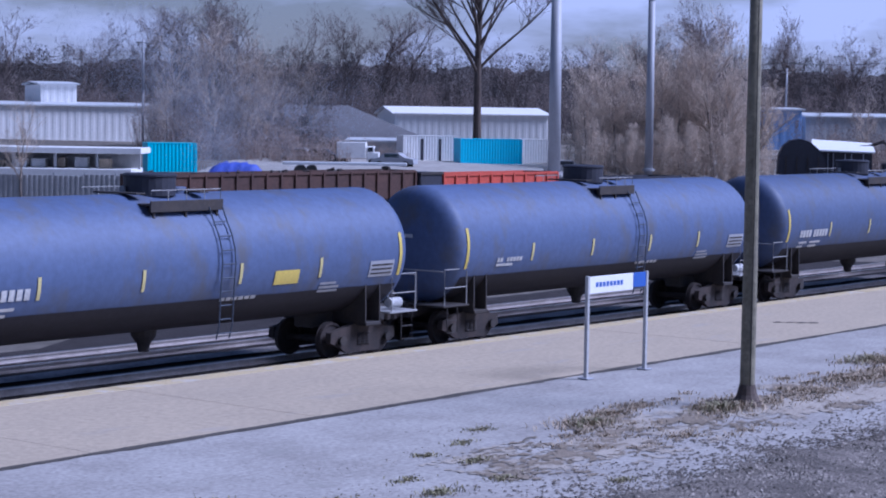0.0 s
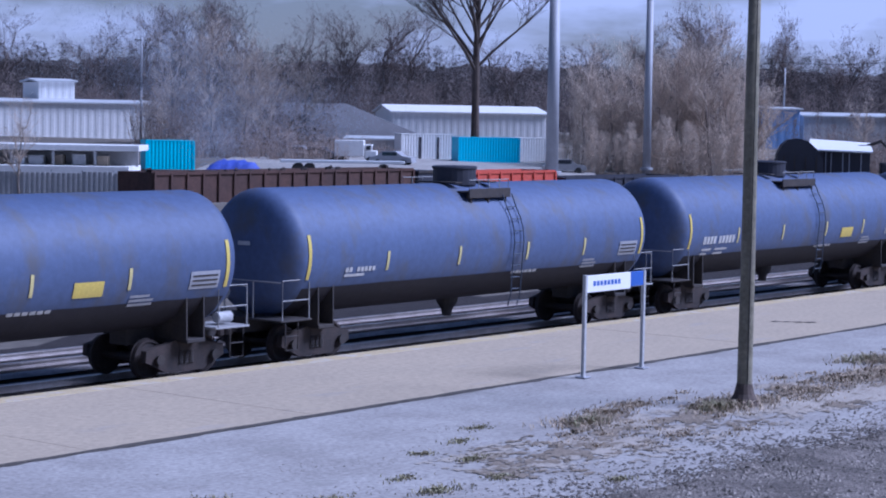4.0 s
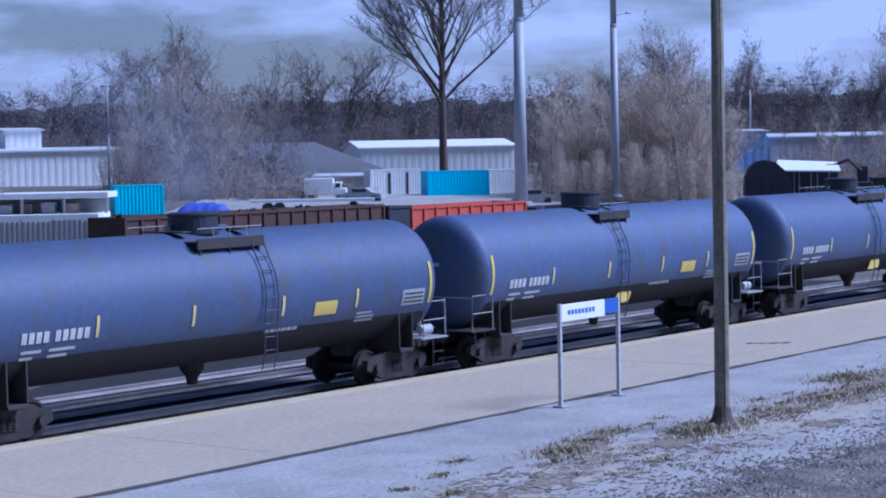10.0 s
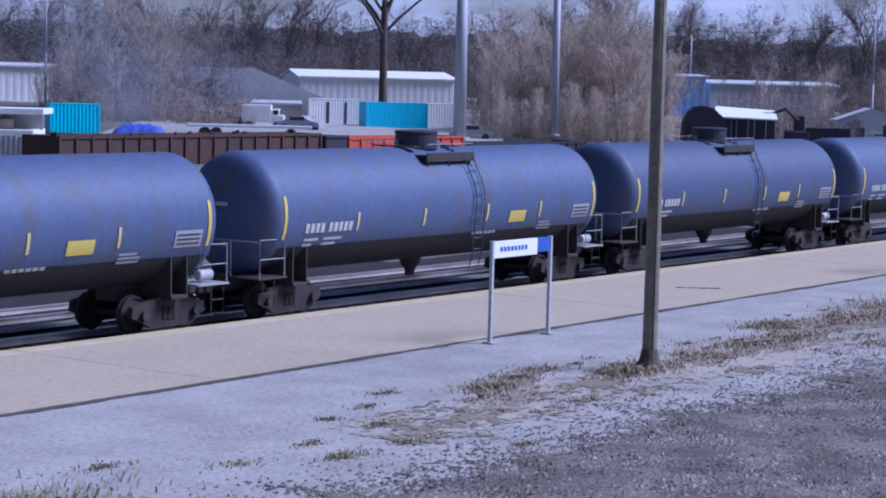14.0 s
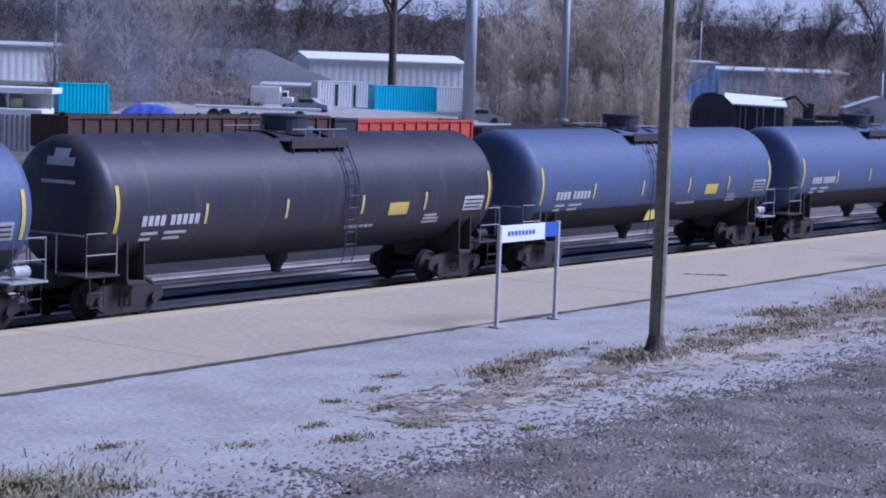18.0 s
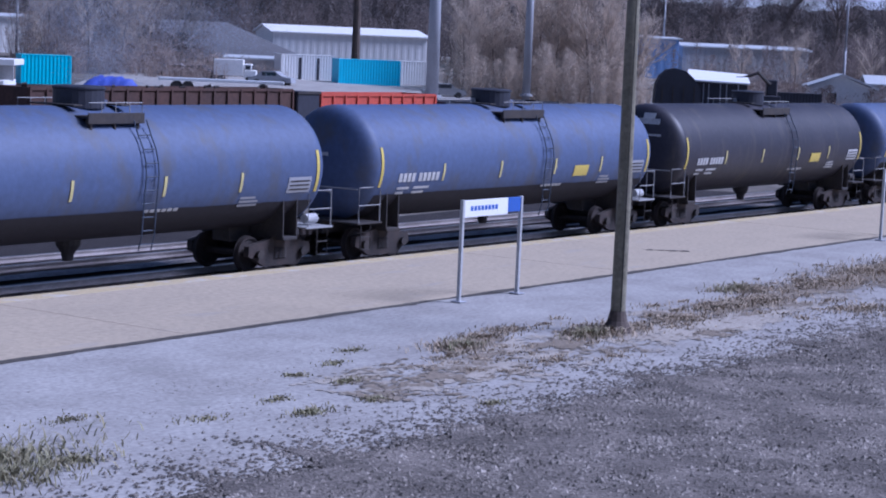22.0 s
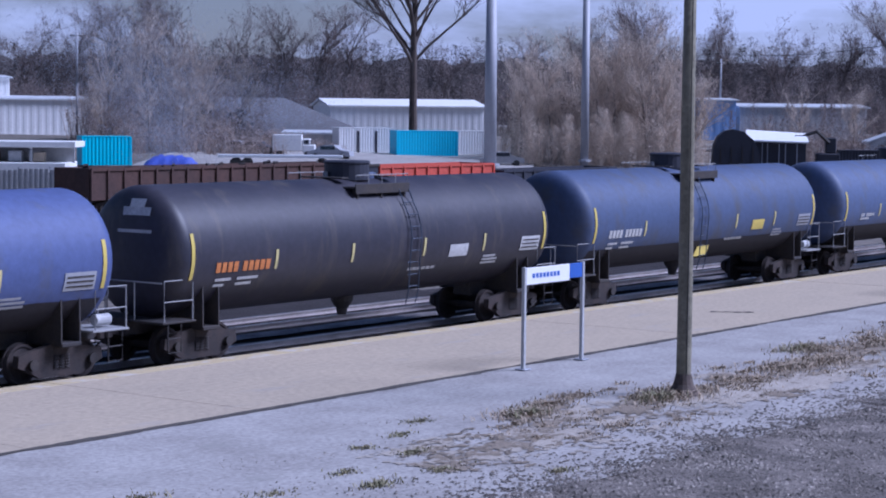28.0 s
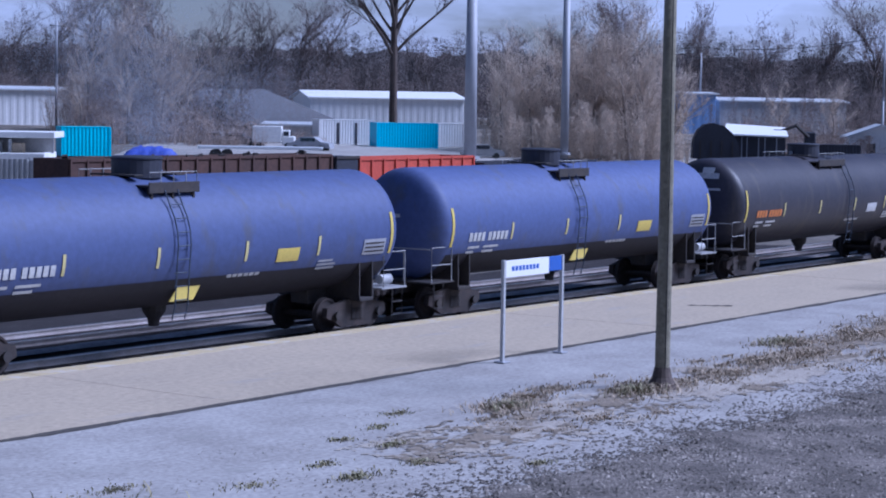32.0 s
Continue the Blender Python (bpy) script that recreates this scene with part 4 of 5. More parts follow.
def bare_tree_mesh(name, seed, height, spread, levels, trunk, mats, lean=0.0, start=0.3):
    """A leafless tree: a tapered trunk that forks into limbs, branches and twigs."""
    rnd = random.Random(seed)
    verts, faces, mi = [], [], []

    def limb(a, b, r0, r1, sides, m):
        d = (b - a).normalized()
        u = d.cross(Vector((0.3, 0.9, 0.2))).normalized()
        w = d.cross(u)
        k = len(verts)
        for p, r in ((a, r0), (b, r1)):
            for i in range(sides):
                t = 2 * math.pi * i / sides
                verts.append(tuple(p + (u * math.cos(t) + w * math.sin(t)) * r))
        for i in range(sides):
            j = (i + 1) % sides
            faces.append((k + i, k + j, k + sides + j, k + sides + i))
            mi.append(m)

    def grow(a, d, length, r, level):
        n = 3 if level < 2 else 2
        if level == levels:
            # sprays of fine twigs that melt into a haze
            for _ in range(9):
                p = a + d * length * rnd.uniform(0.1, 1.1) + Vector((rnd.gauss(0, 0.28), rnd.gauss(0, 0.28), rnd.gauss(0, 0.25)))
                e = (d * 0.5 + Vector((rnd.gauss(0, 0.6), rnd.gauss(0, 0.6), rnd.gauss(0.25, 0.5)))) * rnd.uniform(0.25, 0.6)
                g = Vector((rnd.gauss(0, 1), rnd.gauss(0, 1), rnd.gauss(0, 0.4))).normalized() * 0.03
                k = len(verts)
                verts.extend([tuple(p - g), tuple(p + g), tuple(p + e)])
                faces.append((k, k + 1, k + 2))
                mi.append(2)
        for i in range(n):
            d2 = (d + Vector((rnd.gauss(0, 0.11), rnd.gauss(0, 0.11), rnd.gauss(0.04, 0.07)))).normalized()
            b = a + d2 * length / n
            limb(a, b, r * (1 - 0.22 * i), r * (1 - 0.22 * (i + 1)), 7 if level == 0 else (5 if level == 1 else 3), 0 if level < 1 else 1)
            if level < levels:
                for _ in range(rnd.randint(1, 2) if level else rnd.randint(2, 3)):
                    az = rnd.uniform(0, 6.28)
                    side = Vector((math.cos(az), math.sin(az), 0))
                    d3 = (d2 * rnd.uniform(0.6, 1.0) + side * spread * rnd.uniform(0.6, 1.2) + Vector((0, 0, 0.15))).normalized()
                    grow(a.lerp(b, rnd.uniform(0.4, 1)), d3, length * rnd.uniform(0.5, 0.72), r * (0.62 - 0.1 * i), level + 1)
            a, d = b, d2

    base = Vector((0, 0, -0.3))
    top = Vector((lean, 0, height * start))
    limb(base, top, trunk, trunk * 0.85, 9, 0)
    grow(top, Vector((lean * 0.1, 0, 1)), height * 0.48, trunk * 0.8, 0)
    return split_tree(verts, faces, mi, mats)


def oak_mesh(name, seed, height, mats):
    """A large leafless oak: one leader and steep spreading limbs that fork again and again."""
    rnd = random.Random(seed)
    verts, faces, mi = [], [], []

    def limb(pts, radii, sides, m):
        for (a, r0), (b, r1) in zip(zip(pts, radii), zip(pts[1:], radii[1:])):
            d = (b - a).normalized()
            u = d.cross(Vector((0.3, 0.9, 0.2))).normalized()
            w = d.cross(u)
            k = len(verts)
            for p, r in ((a, r0), (b, r1)):
                for i in range(sides):
                    t = 2 * math.pi * i / sides
                    verts.append(tuple(p + (u * math.cos(t) + w * math.sin(t)) * r))
            for i in range(sides):
                j = (i + 1) % sides
                faces.append((k + i, k + j, k + sides + j, k + sides + i))
                mi.append(m)

    def branch(a, d, length, r, level):
        n, pts = 5, [a]
        for i in range(n):
            d = (d + Vector((rnd.gauss(0, 0.10), rnd.gauss(0, 0.10), rnd.gauss(0.05, 0.05)))).normalized()
            pts.append(pts[-1] + d * length / n)
        radii = [max(0.018, r * (1 - 0.8 * i / n)) for i in range(n + 1)]
        limb(pts, radii, 6 if level < 2 else 3, 0 if level < 2 else 1)
        if level < 4:
            for i in range(2 if level < 2 else 1, n + 1):
                for _ in range(2 if level in (2, 3) else 1):
                    t = rnd.uniform(0, 6.28)
                    side = Vector((math.cos(t), math.sin(t), rnd.uniform(-0.1, 0.5)))
                    branch(pts[i], (d * 0.8 + side * 0.75).normalized(), length * rnd.uniform(0.3, 0.75) * (1.15 - 0.1 * i), radii[i] * 0.65, level + 1)

    trunk = [Vector((0, 0, -0.4))] + [Vector((rnd.gauss(0, 0.1), rnd.gauss(0, 0.1), height * k / 8)) for k in range(1, 9)]
    limb(trunk, [0.55, 0.46, 0.42, 0.38, 0.33, 0.27, 0.2, 0.13, 0.05], 10, 0)
    for k in range(30):
        z = height * (0.28 + 0.5 * k / 30)
        t = k * 2.4 + rnd.uniform(-0.3, 0.3)
        lean = rnd.uniform(0.6, 1.0)
        branch(Vector((0, 0, z)), Vector((math.cos(t) * lean, math.sin(t) * lean, 1)).normalized(), height * rnd.uniform(0.34, 0.42) * (1.05 - 0.4 * k / 30), 0.2 - 0.0035 * k, 1)
    return split_tree(verts, faces, mi, mats)


def place_tree(mesh_parts, x, y, z, s, turn, label, group):
    t = tagged(new("bare_tree"), label, "tree", group=group)
    t.matrix_basis = Matrix.Translation((x, y, z)) @ pose(0, 0, 0, 0, 0, turn)
    for name, me in mesh_parts:
        ob = new(name, me)
        ob.parent, ob.scale = t, (s, s, s)
    return t


def thicket(name, rows, mat, label, seed, w=0.02):
    """Upright bare stems and crossing twigs: x, y, z, width, depth, height, count."""
    rnd = random.Random(seed)
    verts, faces = [], []

    def blade(a, b, w):
        k = len(verts)
        d = (b - a).normalized()
        u = d.cross(Vector((rnd.uniform(-1, 1), rnd.uniform(-1, 1), 0.1))).normalized() * w
        v = d.cross(u).normalized() * w
        verts.extend([tuple(a + u), tuple(a - u * 0.5 + v), tuple(a - u * 0.5 - v), tuple(b)])
        faces.extend([(k, k + 1, k + 3), (k + 1, k + 2, k + 3), (k + 2, k, k + 3)])

    for x, y, z, wx, wy, h, n in rows:
        for _ in range(n):
            q = math.sqrt(rnd.random())
            t = rnd.uniform(0, 6.28)
            dx, dy = q * math.cos(t), q * math.sin(t)
            hh = h * rnd.uniform(0.55, 1.0) * (1 - 0.35 * q * q)
            a = Vector((x + wx * dx, y + wy * dy, z - 0.2))
            b = a + Vector((rnd.gauss(0, 0.12) * hh + dx * 0.6, rnd.gauss(0, 0.12) * hh, hh))
            blade(a, b, w * rnd.uniform(0.7, 2.0))
            for _ in range(7):
                p = a.lerp(b, rnd.uniform(0.3, 0.95))
                blade(p, p + Vector((rnd.gauss(0, 0.2), rnd.gauss(0, 0.2), rnd.uniform(0.03, 0.25))) * hh, w * rnd.uniform(0.4, 0.9))
    me = bpy.data.meshes.new(name)
    me.from_pydata(verts, [], faces)
    me.materials.append(mat)
    return tagged(new(name, me), label, "trees", kind="stuff")


def far_woods(name, rows, mat, label, seed, m=1300, fine=0.1, stray=4.0):
    """A far belt of trees out of many small tilted twig clumps: x0, y0, x1, y1, base, height, trees, spread."""
    rnd = np.random.RandomState(seed)
    clouds = []
    for x0, y0, x1, y1, z, h, n, r in rows:
        f = (np.arange(n) + rnd.rand(n)) / n
        cx, cy = x0 + (x1 - x0) * f + rnd.randn(n) * stray, y0 + (y1 - y0) * f + rnd.randn(n) * stray
        hh, rr = h * rnd.uniform(0.7, 1.14, n), r * rnd.uniform(0.7, 1.2, n)
        q = rnd.rand(n, m)
        wide = rr[:, None] * (1.0 - np.abs(q - 0.5) ** 2 * 3.0) * np.abs(rnd.randn(n, m)) * 0.62
        a = rnd.uniform(0, 6.283, (n, m))
        c = np.stack([cx[:, None] + wide * np.cos(a), cy[:, None] + wide * np.sin(a), z + hh[:, None] * (0.03 + 0.97 * q)], -1).reshape(-1, 1, 3)
        s = rnd.uniform(0.5, 1.5, (len(c), 1, 1)) * fine
        clouds.append((c + rnd.randn(len(c), 3, 3) * s * (0.8, 0.8, 1.5)).reshape(-1, 3))
    verts = np.concatenate(clouds)
    me = bpy.data.meshes.new(name)
    me.from_pydata(verts.tolist(), [], np.arange(len(verts)).reshape(-1, 3).tolist())
    me.materials.append(mat)
    return tagged(new(name, me), label, "trees", kind="stuff")


# ---- the yard and town beyond the tracks: s metres to the right of, d metres along, a line from the camera ----
HEADING = radians(52.51)


def far(s, d, z=0.0):
    return Vector((d * math.sin(HEADING) + s * math.cos(HEADING), d * math.cos(HEADING) - s * math.sin(HEADING), z))


def soil(s, d):
    p = far(s, d)
    return ground_height(p.x, p.y)


def stand(name, s, d, turn, label, category, group="", z=None):
    ob = tagged(new(name), label, category, group)
    p = far(s, d)
    ob.matrix_basis = pose(p.x, p.y, soil(s, d) if z is None else z, 0, 0, -52.51 + turn)
    return ob


def ribbed(w, h, depth, pitch=0.3, rib=0.04):
    """A box with a corrugated front: width along x, standing on z = 0, its front at y = 0."""
    bm = bmesh.new()
    n = max(3, int(w / pitch))
    front = []
    for i in range(n):
        for f, y in ((0.0, 0.0), (0.3, 0.0), (0.45, -rib), (0.85, -rib)):
            front.append((-w / 2 + w * (i + f) / n, y))
    front.append((w / 2, 0.0))
    low = [bm.verts.new((x, y, 0)) for x, y in front] + [bm.verts.new((w / 2, depth, 0)), bm.verts.new((-w / 2, depth, 0))]
    top = [bm.verts.new((v.co.x, v.co.y, h)) for v in low]
    bm.faces.new(low[::-1]), bm.faces.new(top)
    for i in range(len(low)):
        j = (i + 1) % len(low)
        bm.faces.new((low[i], low[j], top[j], top[i]))
    return bm


def container(s, d, w, h, depth, turn, mat, label, doors=0, z=None):
    c = stand("shipping_container", s, d, turn, label, "container", "containers in the yard", z)
    part("body", ribbed(w, h, depth), mat, c)
    part("roof", boxes((-w / 2 - 0.03, w / 2 + 0.03, -0.06, depth + 0.03, h, h + 0.08)), mat, c)
    for k in (-1, 1):
        part("corner_post", boxes((k * w / 2 - 0.09, k * w / 2 + 0.09, -0.07, 0.1, 0, h)), mat, c)
    for k in range(doors):
        x = -w / 2 + w * (k + 1) / (doors + 1)
        part("door_gap", boxes((x - 0.14, x + 0.14, -0.075, -0.02, 0.1, h - 0.25)), M["dark"], c, "dark open door gap")
    return c


def shed(name, s, d, w, depth, h, rise, turn, wall, roof, label, openings=(), z=None, ridge="x", overhang=0.4):
    """A building with wall, pitched or flat roof, and openings as recessed dark panes: x, z, width, height."""
    b = stand(name, s, d, turn, label, "building", z=z)
    part("wall", ribbed(w, h, depth, 0.9, 0.03), wall, b)
    bm = bmesh.new()
    o = overhang
    if ridge == "x":
        pr = [(-o, h), (depth / 2, h + rise), (depth + o, h), (depth + o, h + 0.18), (depth / 2, h + rise + 0.2), (-o, h + 0.18)]
        ends = [(-w / 2 - o), (w / 2 + o)]
        rings = [[bm.verts.new((x, p, q)) for p, q in pr] for x in ends]
    elif ridge == "hip":
        pr = None
        low = [bm.verts.new(p) for p in ((-w / 2 - o, -o, h), (w / 2 + o, -o, h), (w / 2 + o, depth + o, h), (-w / 2 - o, depth + o, h))]
        top = [bm.verts.new(p) for p in ((-w * 0.14, depth / 2, h + rise), (w * 0.14, depth / 2, h + rise))]
        for f in ((low[0], low[1], top[1], top[0]), (low[1], low[2], top[1]), (low[2], low[3], top[0], top[1]), (low[3], low[0], top[0]), (low[3], low[2], low[1], low[0])):
            bm.faces.new(f)
    else:
        pr = [(-w / 2 - o, h), (0, h + rise), (w / 2 + o, h), (w / 2 + o, h + 0.18), (0, h + rise + 0.2), (-w / 2 - o, h + 0.18)]
        rings = [[bm.verts.new((p, y, q)) for p, q in pr] for y in (-o, depth + o)]
    if pr:
        n = len(pr)
        bm.faces.new(rings[0]), bm.faces.new(rings[1][::-1])
        for i in range(n):
            j = (i + 1) % n
            bm.faces.new((rings[0][j], rings[0][i], rings[1][i], rings[1][j]))
    bmesh.ops.recalc_face_normals(bm, faces=bm.faces)
    part("roof", bm, roof, b)
    if rise > 0.3 and pr:
        for k in (0, 1):
            g = bmesh.new()
            if ridge == "y":
                y = depth * k
                tri = ((-w / 2, y, h), (w / 2, y, h), (0, y, h + rise))
            else:
                x = w * (k - 0.5)
                tri = ((x, 0, h), (x, depth, h), (x, depth / 2, h + rise))
            g.faces.new([g.verts.new(p) for p in tri])
            part("gable", g, wall, b)
    for x, zz, ww, hh in openings:
        wd = part("window", boxes((x - ww / 2 - 0.08, x + ww / 2 + 0.08, -0.09, -0.02, zz - 0.08, zz + hh + 0.08)), M["whitewall"], b)
        part("pane", boxes((x - ww / 2, x + ww / 2, -0.1, -0.085, zz, zz + hh)), M["glass"], wd)
    return b


def gondola(x0, x1, y, mat, label, height=2.2, load=False):
    g = tagged(new("gondola_car"), label, "freight car", group="cars on the yard track")
    g.location = ((x0 + x1) / 2, y, RAIL_Z)
    w = (x1 - x0) / 2
    part("side", boxes((-w, w, -1.5, -1.42, 0.95, height)), mat, g)
    part("side", boxes((-w, w, 1.42, 1.5, 0.95, height)), mat, g)
    for s in (-1, 1):
        part("end", boxes((s * w - 0.05, s * w + 0.05, -1.42, 1.42, 0.95, height)), mat, g)
    part("floor", boxes((-w, w, -1.42, 1.42, 0.95, 1.05)), M["dark"], g)
    part("top_chord", boxes((-w, w, -1.58, -1.5, height - 0.16, height + 0.02)), mat, g)
    n = int(w * 2 / 1.25)
    for i in range(n + 1):
        x = -w + 2 * w * i / n
        part("rib", boxes((x - 0.07, x + 0.07, -1.62, -1.5, 0.95, height - 0.05)), mat, g)
    for s in (-1, 1):
        build_truck(g, s * (w - 2.0))
    if load:
        sc = bmesh.new()
        rnd = random.Random(int(x0))
        for _ in range(60):
            c = Vector((rnd.uniform(-w + 0.4, w - 0.4), rnd.uniform(-1.2, 1.2), height - rnd.uniform(0.2, 0.35)))
            a = pose(c.x, c.y, c.z, rnd.uniform(0, 90), rnd.uniform(0, 90), rnd.uniform(0, 90))
            k = len(sc.verts)
            box(sc, -rnd.uniform(0.1, 0.5), rnd.uniform(0.1, 0.5), -0.08, 0.08, -0.15, 0.15)
            sc.verts.ensure_lookup_table()
            for v in sc.verts[k:]:
                v.co = a @ v.co
        part("scrap_load", sc, M["truck"], g)["kind"] = "stuff"
    return g


def pickup(s, d, turn, mat, label):
    """A box truck seen small: cargo box, cab, windscreen, wheels."""
    t = stand("box_truck", s, d, turn, label, "truck")
    part("cargo_box", boxes((-1.9, 1.0, -1.1, 1.1, 0.75, 2.35), bevel=0.04), mat, t)
    cab = part("cab", boxes((1.05, 2.3, -1.0, 1.0, 0.5, 1.35), (1.05, 1.85, -0.95, 0.95, 1.35, 1.95), bevel=0.08), mat, t)
    part("windscreen", boxes((1.87, 1.9, -0.85, 0.85, 1.4, 1.85)), M["glass"], cab)
    part("side_window", boxes((1.2, 1.7, -0.97, -0.955, 1.42, 1.85)), M["glass"], cab)
    for x in (-1.2, 1.6):
        for y in (-0.95, 0.95):
            part("wheel", turned(((-0.12, 0.0), (-0.12, 0.36), (0.12, 0.36), (0.12, 0.0)), 14, "y", (x, y, 0.38)), M["cable"], t)
    return t


def sedan(s, d, turn, mat, label):
    c = stand("parked_car", s, d, turn, label, "car", "parked cars")
    bm = bmesh.new()
    pr = [(-2.2, 0.35), (-2.25, 0.75), (-1.5, 0.95), (-0.9, 1.42), (0.5, 1.45), (1.2, 0.98), (2.1, 0.82), (2.2, 0.35)]
    rings = [[bm.verts.new((a, y, b)) for a, b in pr] for y in (-0.85, 0.85)]
    bm.faces.new(rings[0]), bm.faces.new(rings[1][::-1])
    for i in range(len(pr)):
        j = (i + 1) % len(pr)
        bm.faces.new((rings[0][j], rings[0][i], rings[1][i], rings[1][j]))
    bmesh.ops.recalc_face_normals(bm, faces=bm.faces)
    part("body", bm, mat, c)
    part("window", boxes((-0.85, 0.65, -0.87, -0.852, 1.0, 1.35)), M["glass"], c)
    for x in (-1.35, 1.35):
        for y in (-0.8, 0.8):
            part("wheel", turned(((-0.1, 0.0), (-0.1, 0.32), (0.1, 0.32), (0.1, 0.0)), 12, "y", (x, y, 0.32)), M["cable"], c)


def build_yard():
    gondola(78.2, 101.2, 84, M["rust"], "rusty brown gondola car with scrap on the yard track", 2.75, True)
    gondola(104.2, 117.3, 84, M["red"], "bright red gondola car on the yard track", 2.45)
    skip = tagged(new("scrap_skip"), "dark steel skip between the gondola cars", "skip")
    skip.location = (102.7, 83.2, -0.5)
    part("tub", boxes((-1.15, 1.15, -0.9, 0.9, 0.0, 2.9), bevel=0.06), M["dark"], skip)
    part("rim", boxes((-1.22, 1.22, -0.98, -0.9, 2.72, 2.92), bevel=0.02), M["frame"], skip)
    gondola(118.6, 134, 84, M["dark"], "dark gondola car on the yard track", 1.9)
    fence = stand("yard_fence", -33, 128, 0, "weathered grey sheet-metal yard fence", "fence", z=soil(-33, 128) - 0.25)
    for k in range(13):
        x = -13 + 2.0 * k
        part("fence_panel", ribbed(1.96, 2.25 + random.uniform(-0.05, 0.05), 0.05, 0.28, 0.04), M["greywall"], fence).location = (x, 0, 0)
        part("fence_post", boxes((x - 1.05, x - 0.95, 0.06, 0.16, 0, 2.4)), M["galv"], fence)
    container(-4.65, 214, 6.1, 2.75, 2.6, 20, M["whitewall"], "white shipping container with open doors in the yard", 2, 1.12)
    azure = container(1.8, 212, 6.8, 2.6, 2.4, 20, M["azure"], "azure blue shipping container beside a white one in the yard", z=1.05)
    part("pale_base", boxes((-3.35, 3.35, -0.05, 2.35, -0.16, -0.002), bevel=0.02), M["whitewall"], azure, "white painted base rail")
    container(6.9, 219, 3.7, 2.5, 2.4, 20, M["whitewall"], "white storage container behind the azure one", z=1.1)
    container(-25.7, 170, 4.1, 2.4, 2.4, 22, M["teal"], "bright teal shipping container beside a loading dock", z=1.0)
    tarp = stand("tarpaulin_pile", -20.0, 168, 0, "stack under a blue tarpaulin in the yard", "tarpaulin", z=0.95)
    bm = bmesh.new()
    grid = [[bm.verts.new((-2.3 + 4.6 * i / 16, -1 + 2 * j / 6, max(0.0, 1.0 * (1 - (abs(i - 8) / 8.4) ** 4) * (1 - (abs(j - 3) / 3.2) ** 2) + 0.3 * noise.noise((i * 0.7, j * 0.9, 2))))) for i in range(17)] for j in range(7)]
    for a, b in zip(grid, grid[1:]):
        for i in range(16):
            bm.faces.new((a[i], a[i + 1], b[i + 1], b[i]))
    part("cover", bm, M["blue"], tarp, smooth=True)
    trailer = stand("flatbed_trailer", -11.5, 178, 1.5, "long pale flatbed trailer in the yard", "trailer")
    part("deck", boxes((-5.5, 5.5, -1.2, 1.2, 1.0, 1.25), bevel=0.03), M["roof"], trailer)
    for k in (-4, -3, 3.6):
        for y in (-1.0, 1.0):
            part("wheel", turned(((-0.14, 0.0), (-0.14, 0.48), (0.14, 0.48), (0.14, 0.0)), 14, "y", (k, y, 0.5)), M["cable"], trailer)
    pickup(-11.8, 200, 0, M["whitewall"], "white box truck parked in the yard")
    for s, d, m, l in ((-7.9, 199, "galv", "silver car parked by the containers"), (-15.5, 203, "dark", "dark car parked in the yard"), (-17.8, 204, "galv", "silver car parked in the yard"), (9.2, 200, "grip", "white car parked behind the mast")):
        sedan(s, d, random.uniform(-20, 20), M[m], l)
    # buildings
    shed("warehouse", -59.8, 236, 48, 30, 5.6, 0.4, 22, M["whitewall"], M["roof"], "long white metal warehouse with pale roof", z=1.0)
    shed("warehouse_office", -52.5, 252, 4.5, 12, 8.3, 0.3, 22, M["whitewall"], M["roof"], "taller white block behind the warehouse", z=1.0)
    dock = stand("loading_dock", -36, 152, 1, "open loading dock with flat pale roofs", "shelter", z=0.55)
    part("roof", boxes((-14, 10.6, 0, 5, 2.3, 2.75), bevel=0.03), M["whitewall"], dock)
    part("platform_slab", boxes((-13, 10, -1, 5, 0, 1.15), bevel=0.03), M["whitewall"], dock)
    for k in range(8):
        part("post", boxes((-12 + 3.2 * k - 0.1, -12 + 3.2 * k + 0.1, 0.3, 0.5, 1.15, 2.3)), M["greywall"], dock)
    part("back_wall", boxes((-13, 10, 2.6, 2.8, 1.15, 2.3)), M["greywall"], dock)
    rnd = random.Random(21)
    for k in range(13):
        x = -12 + 1.65 * k + rnd.uniform(-0.3, 0.3)
        w, hh = rnd.uniform(0.4, 0.65), rnd.uniform(0.5, 0.95)
        part("pallet_load", boxes((x - w, x + w, 0.6, 1.7, 1.15, 1.15 + hh), bevel=0.05), M[rnd.choice(("dirt", "greywall", "grass", "whitewall"))], dock, "wrapped pallet load")
    shed("long_shed", -0.4, 262, 20.5, 14, 4.3, 0.9, 12, M["whitewall"], M["whitewall"], "long white-roofed metal shed", z=1.9)
    shed("grey_house", -19.0, 240, 28.0, 20, 1.7, 4.3, 4, M["greywall"], M["darkroof"], "low grey house with shingle roof", [(-3, 0.8, 1, 1), (2, 0.8, 1.2, 1)], z=1.2, ridge="hip")
    shed("workshop", -10.2, 218, 7.0, 7, 2.15, 0.25, -2, M["greywall"], M["roof"], "low grey workshop with flat roof", [(-2, 0.6, 1.4, 1)], z=1.0)
    shed("blue_building", 39.4, 255, 4.2, 10, 5.0, 0.2, 6, M["bluewall"], M["roof"], "small blue-walled building among trees", z=2.4)
    shed("row_building", 51.5, 262, 17.5, 7, 4.2, 0.4, 10, M["greywall"], M["roof"], "pale low building with metal roof among trees", z=2.4)
    shelter = stand("yard_shelter", 35.2, 192, -6, "open yard shelter with white roof and dark sides", "shelter")
    roof = bmesh.new()
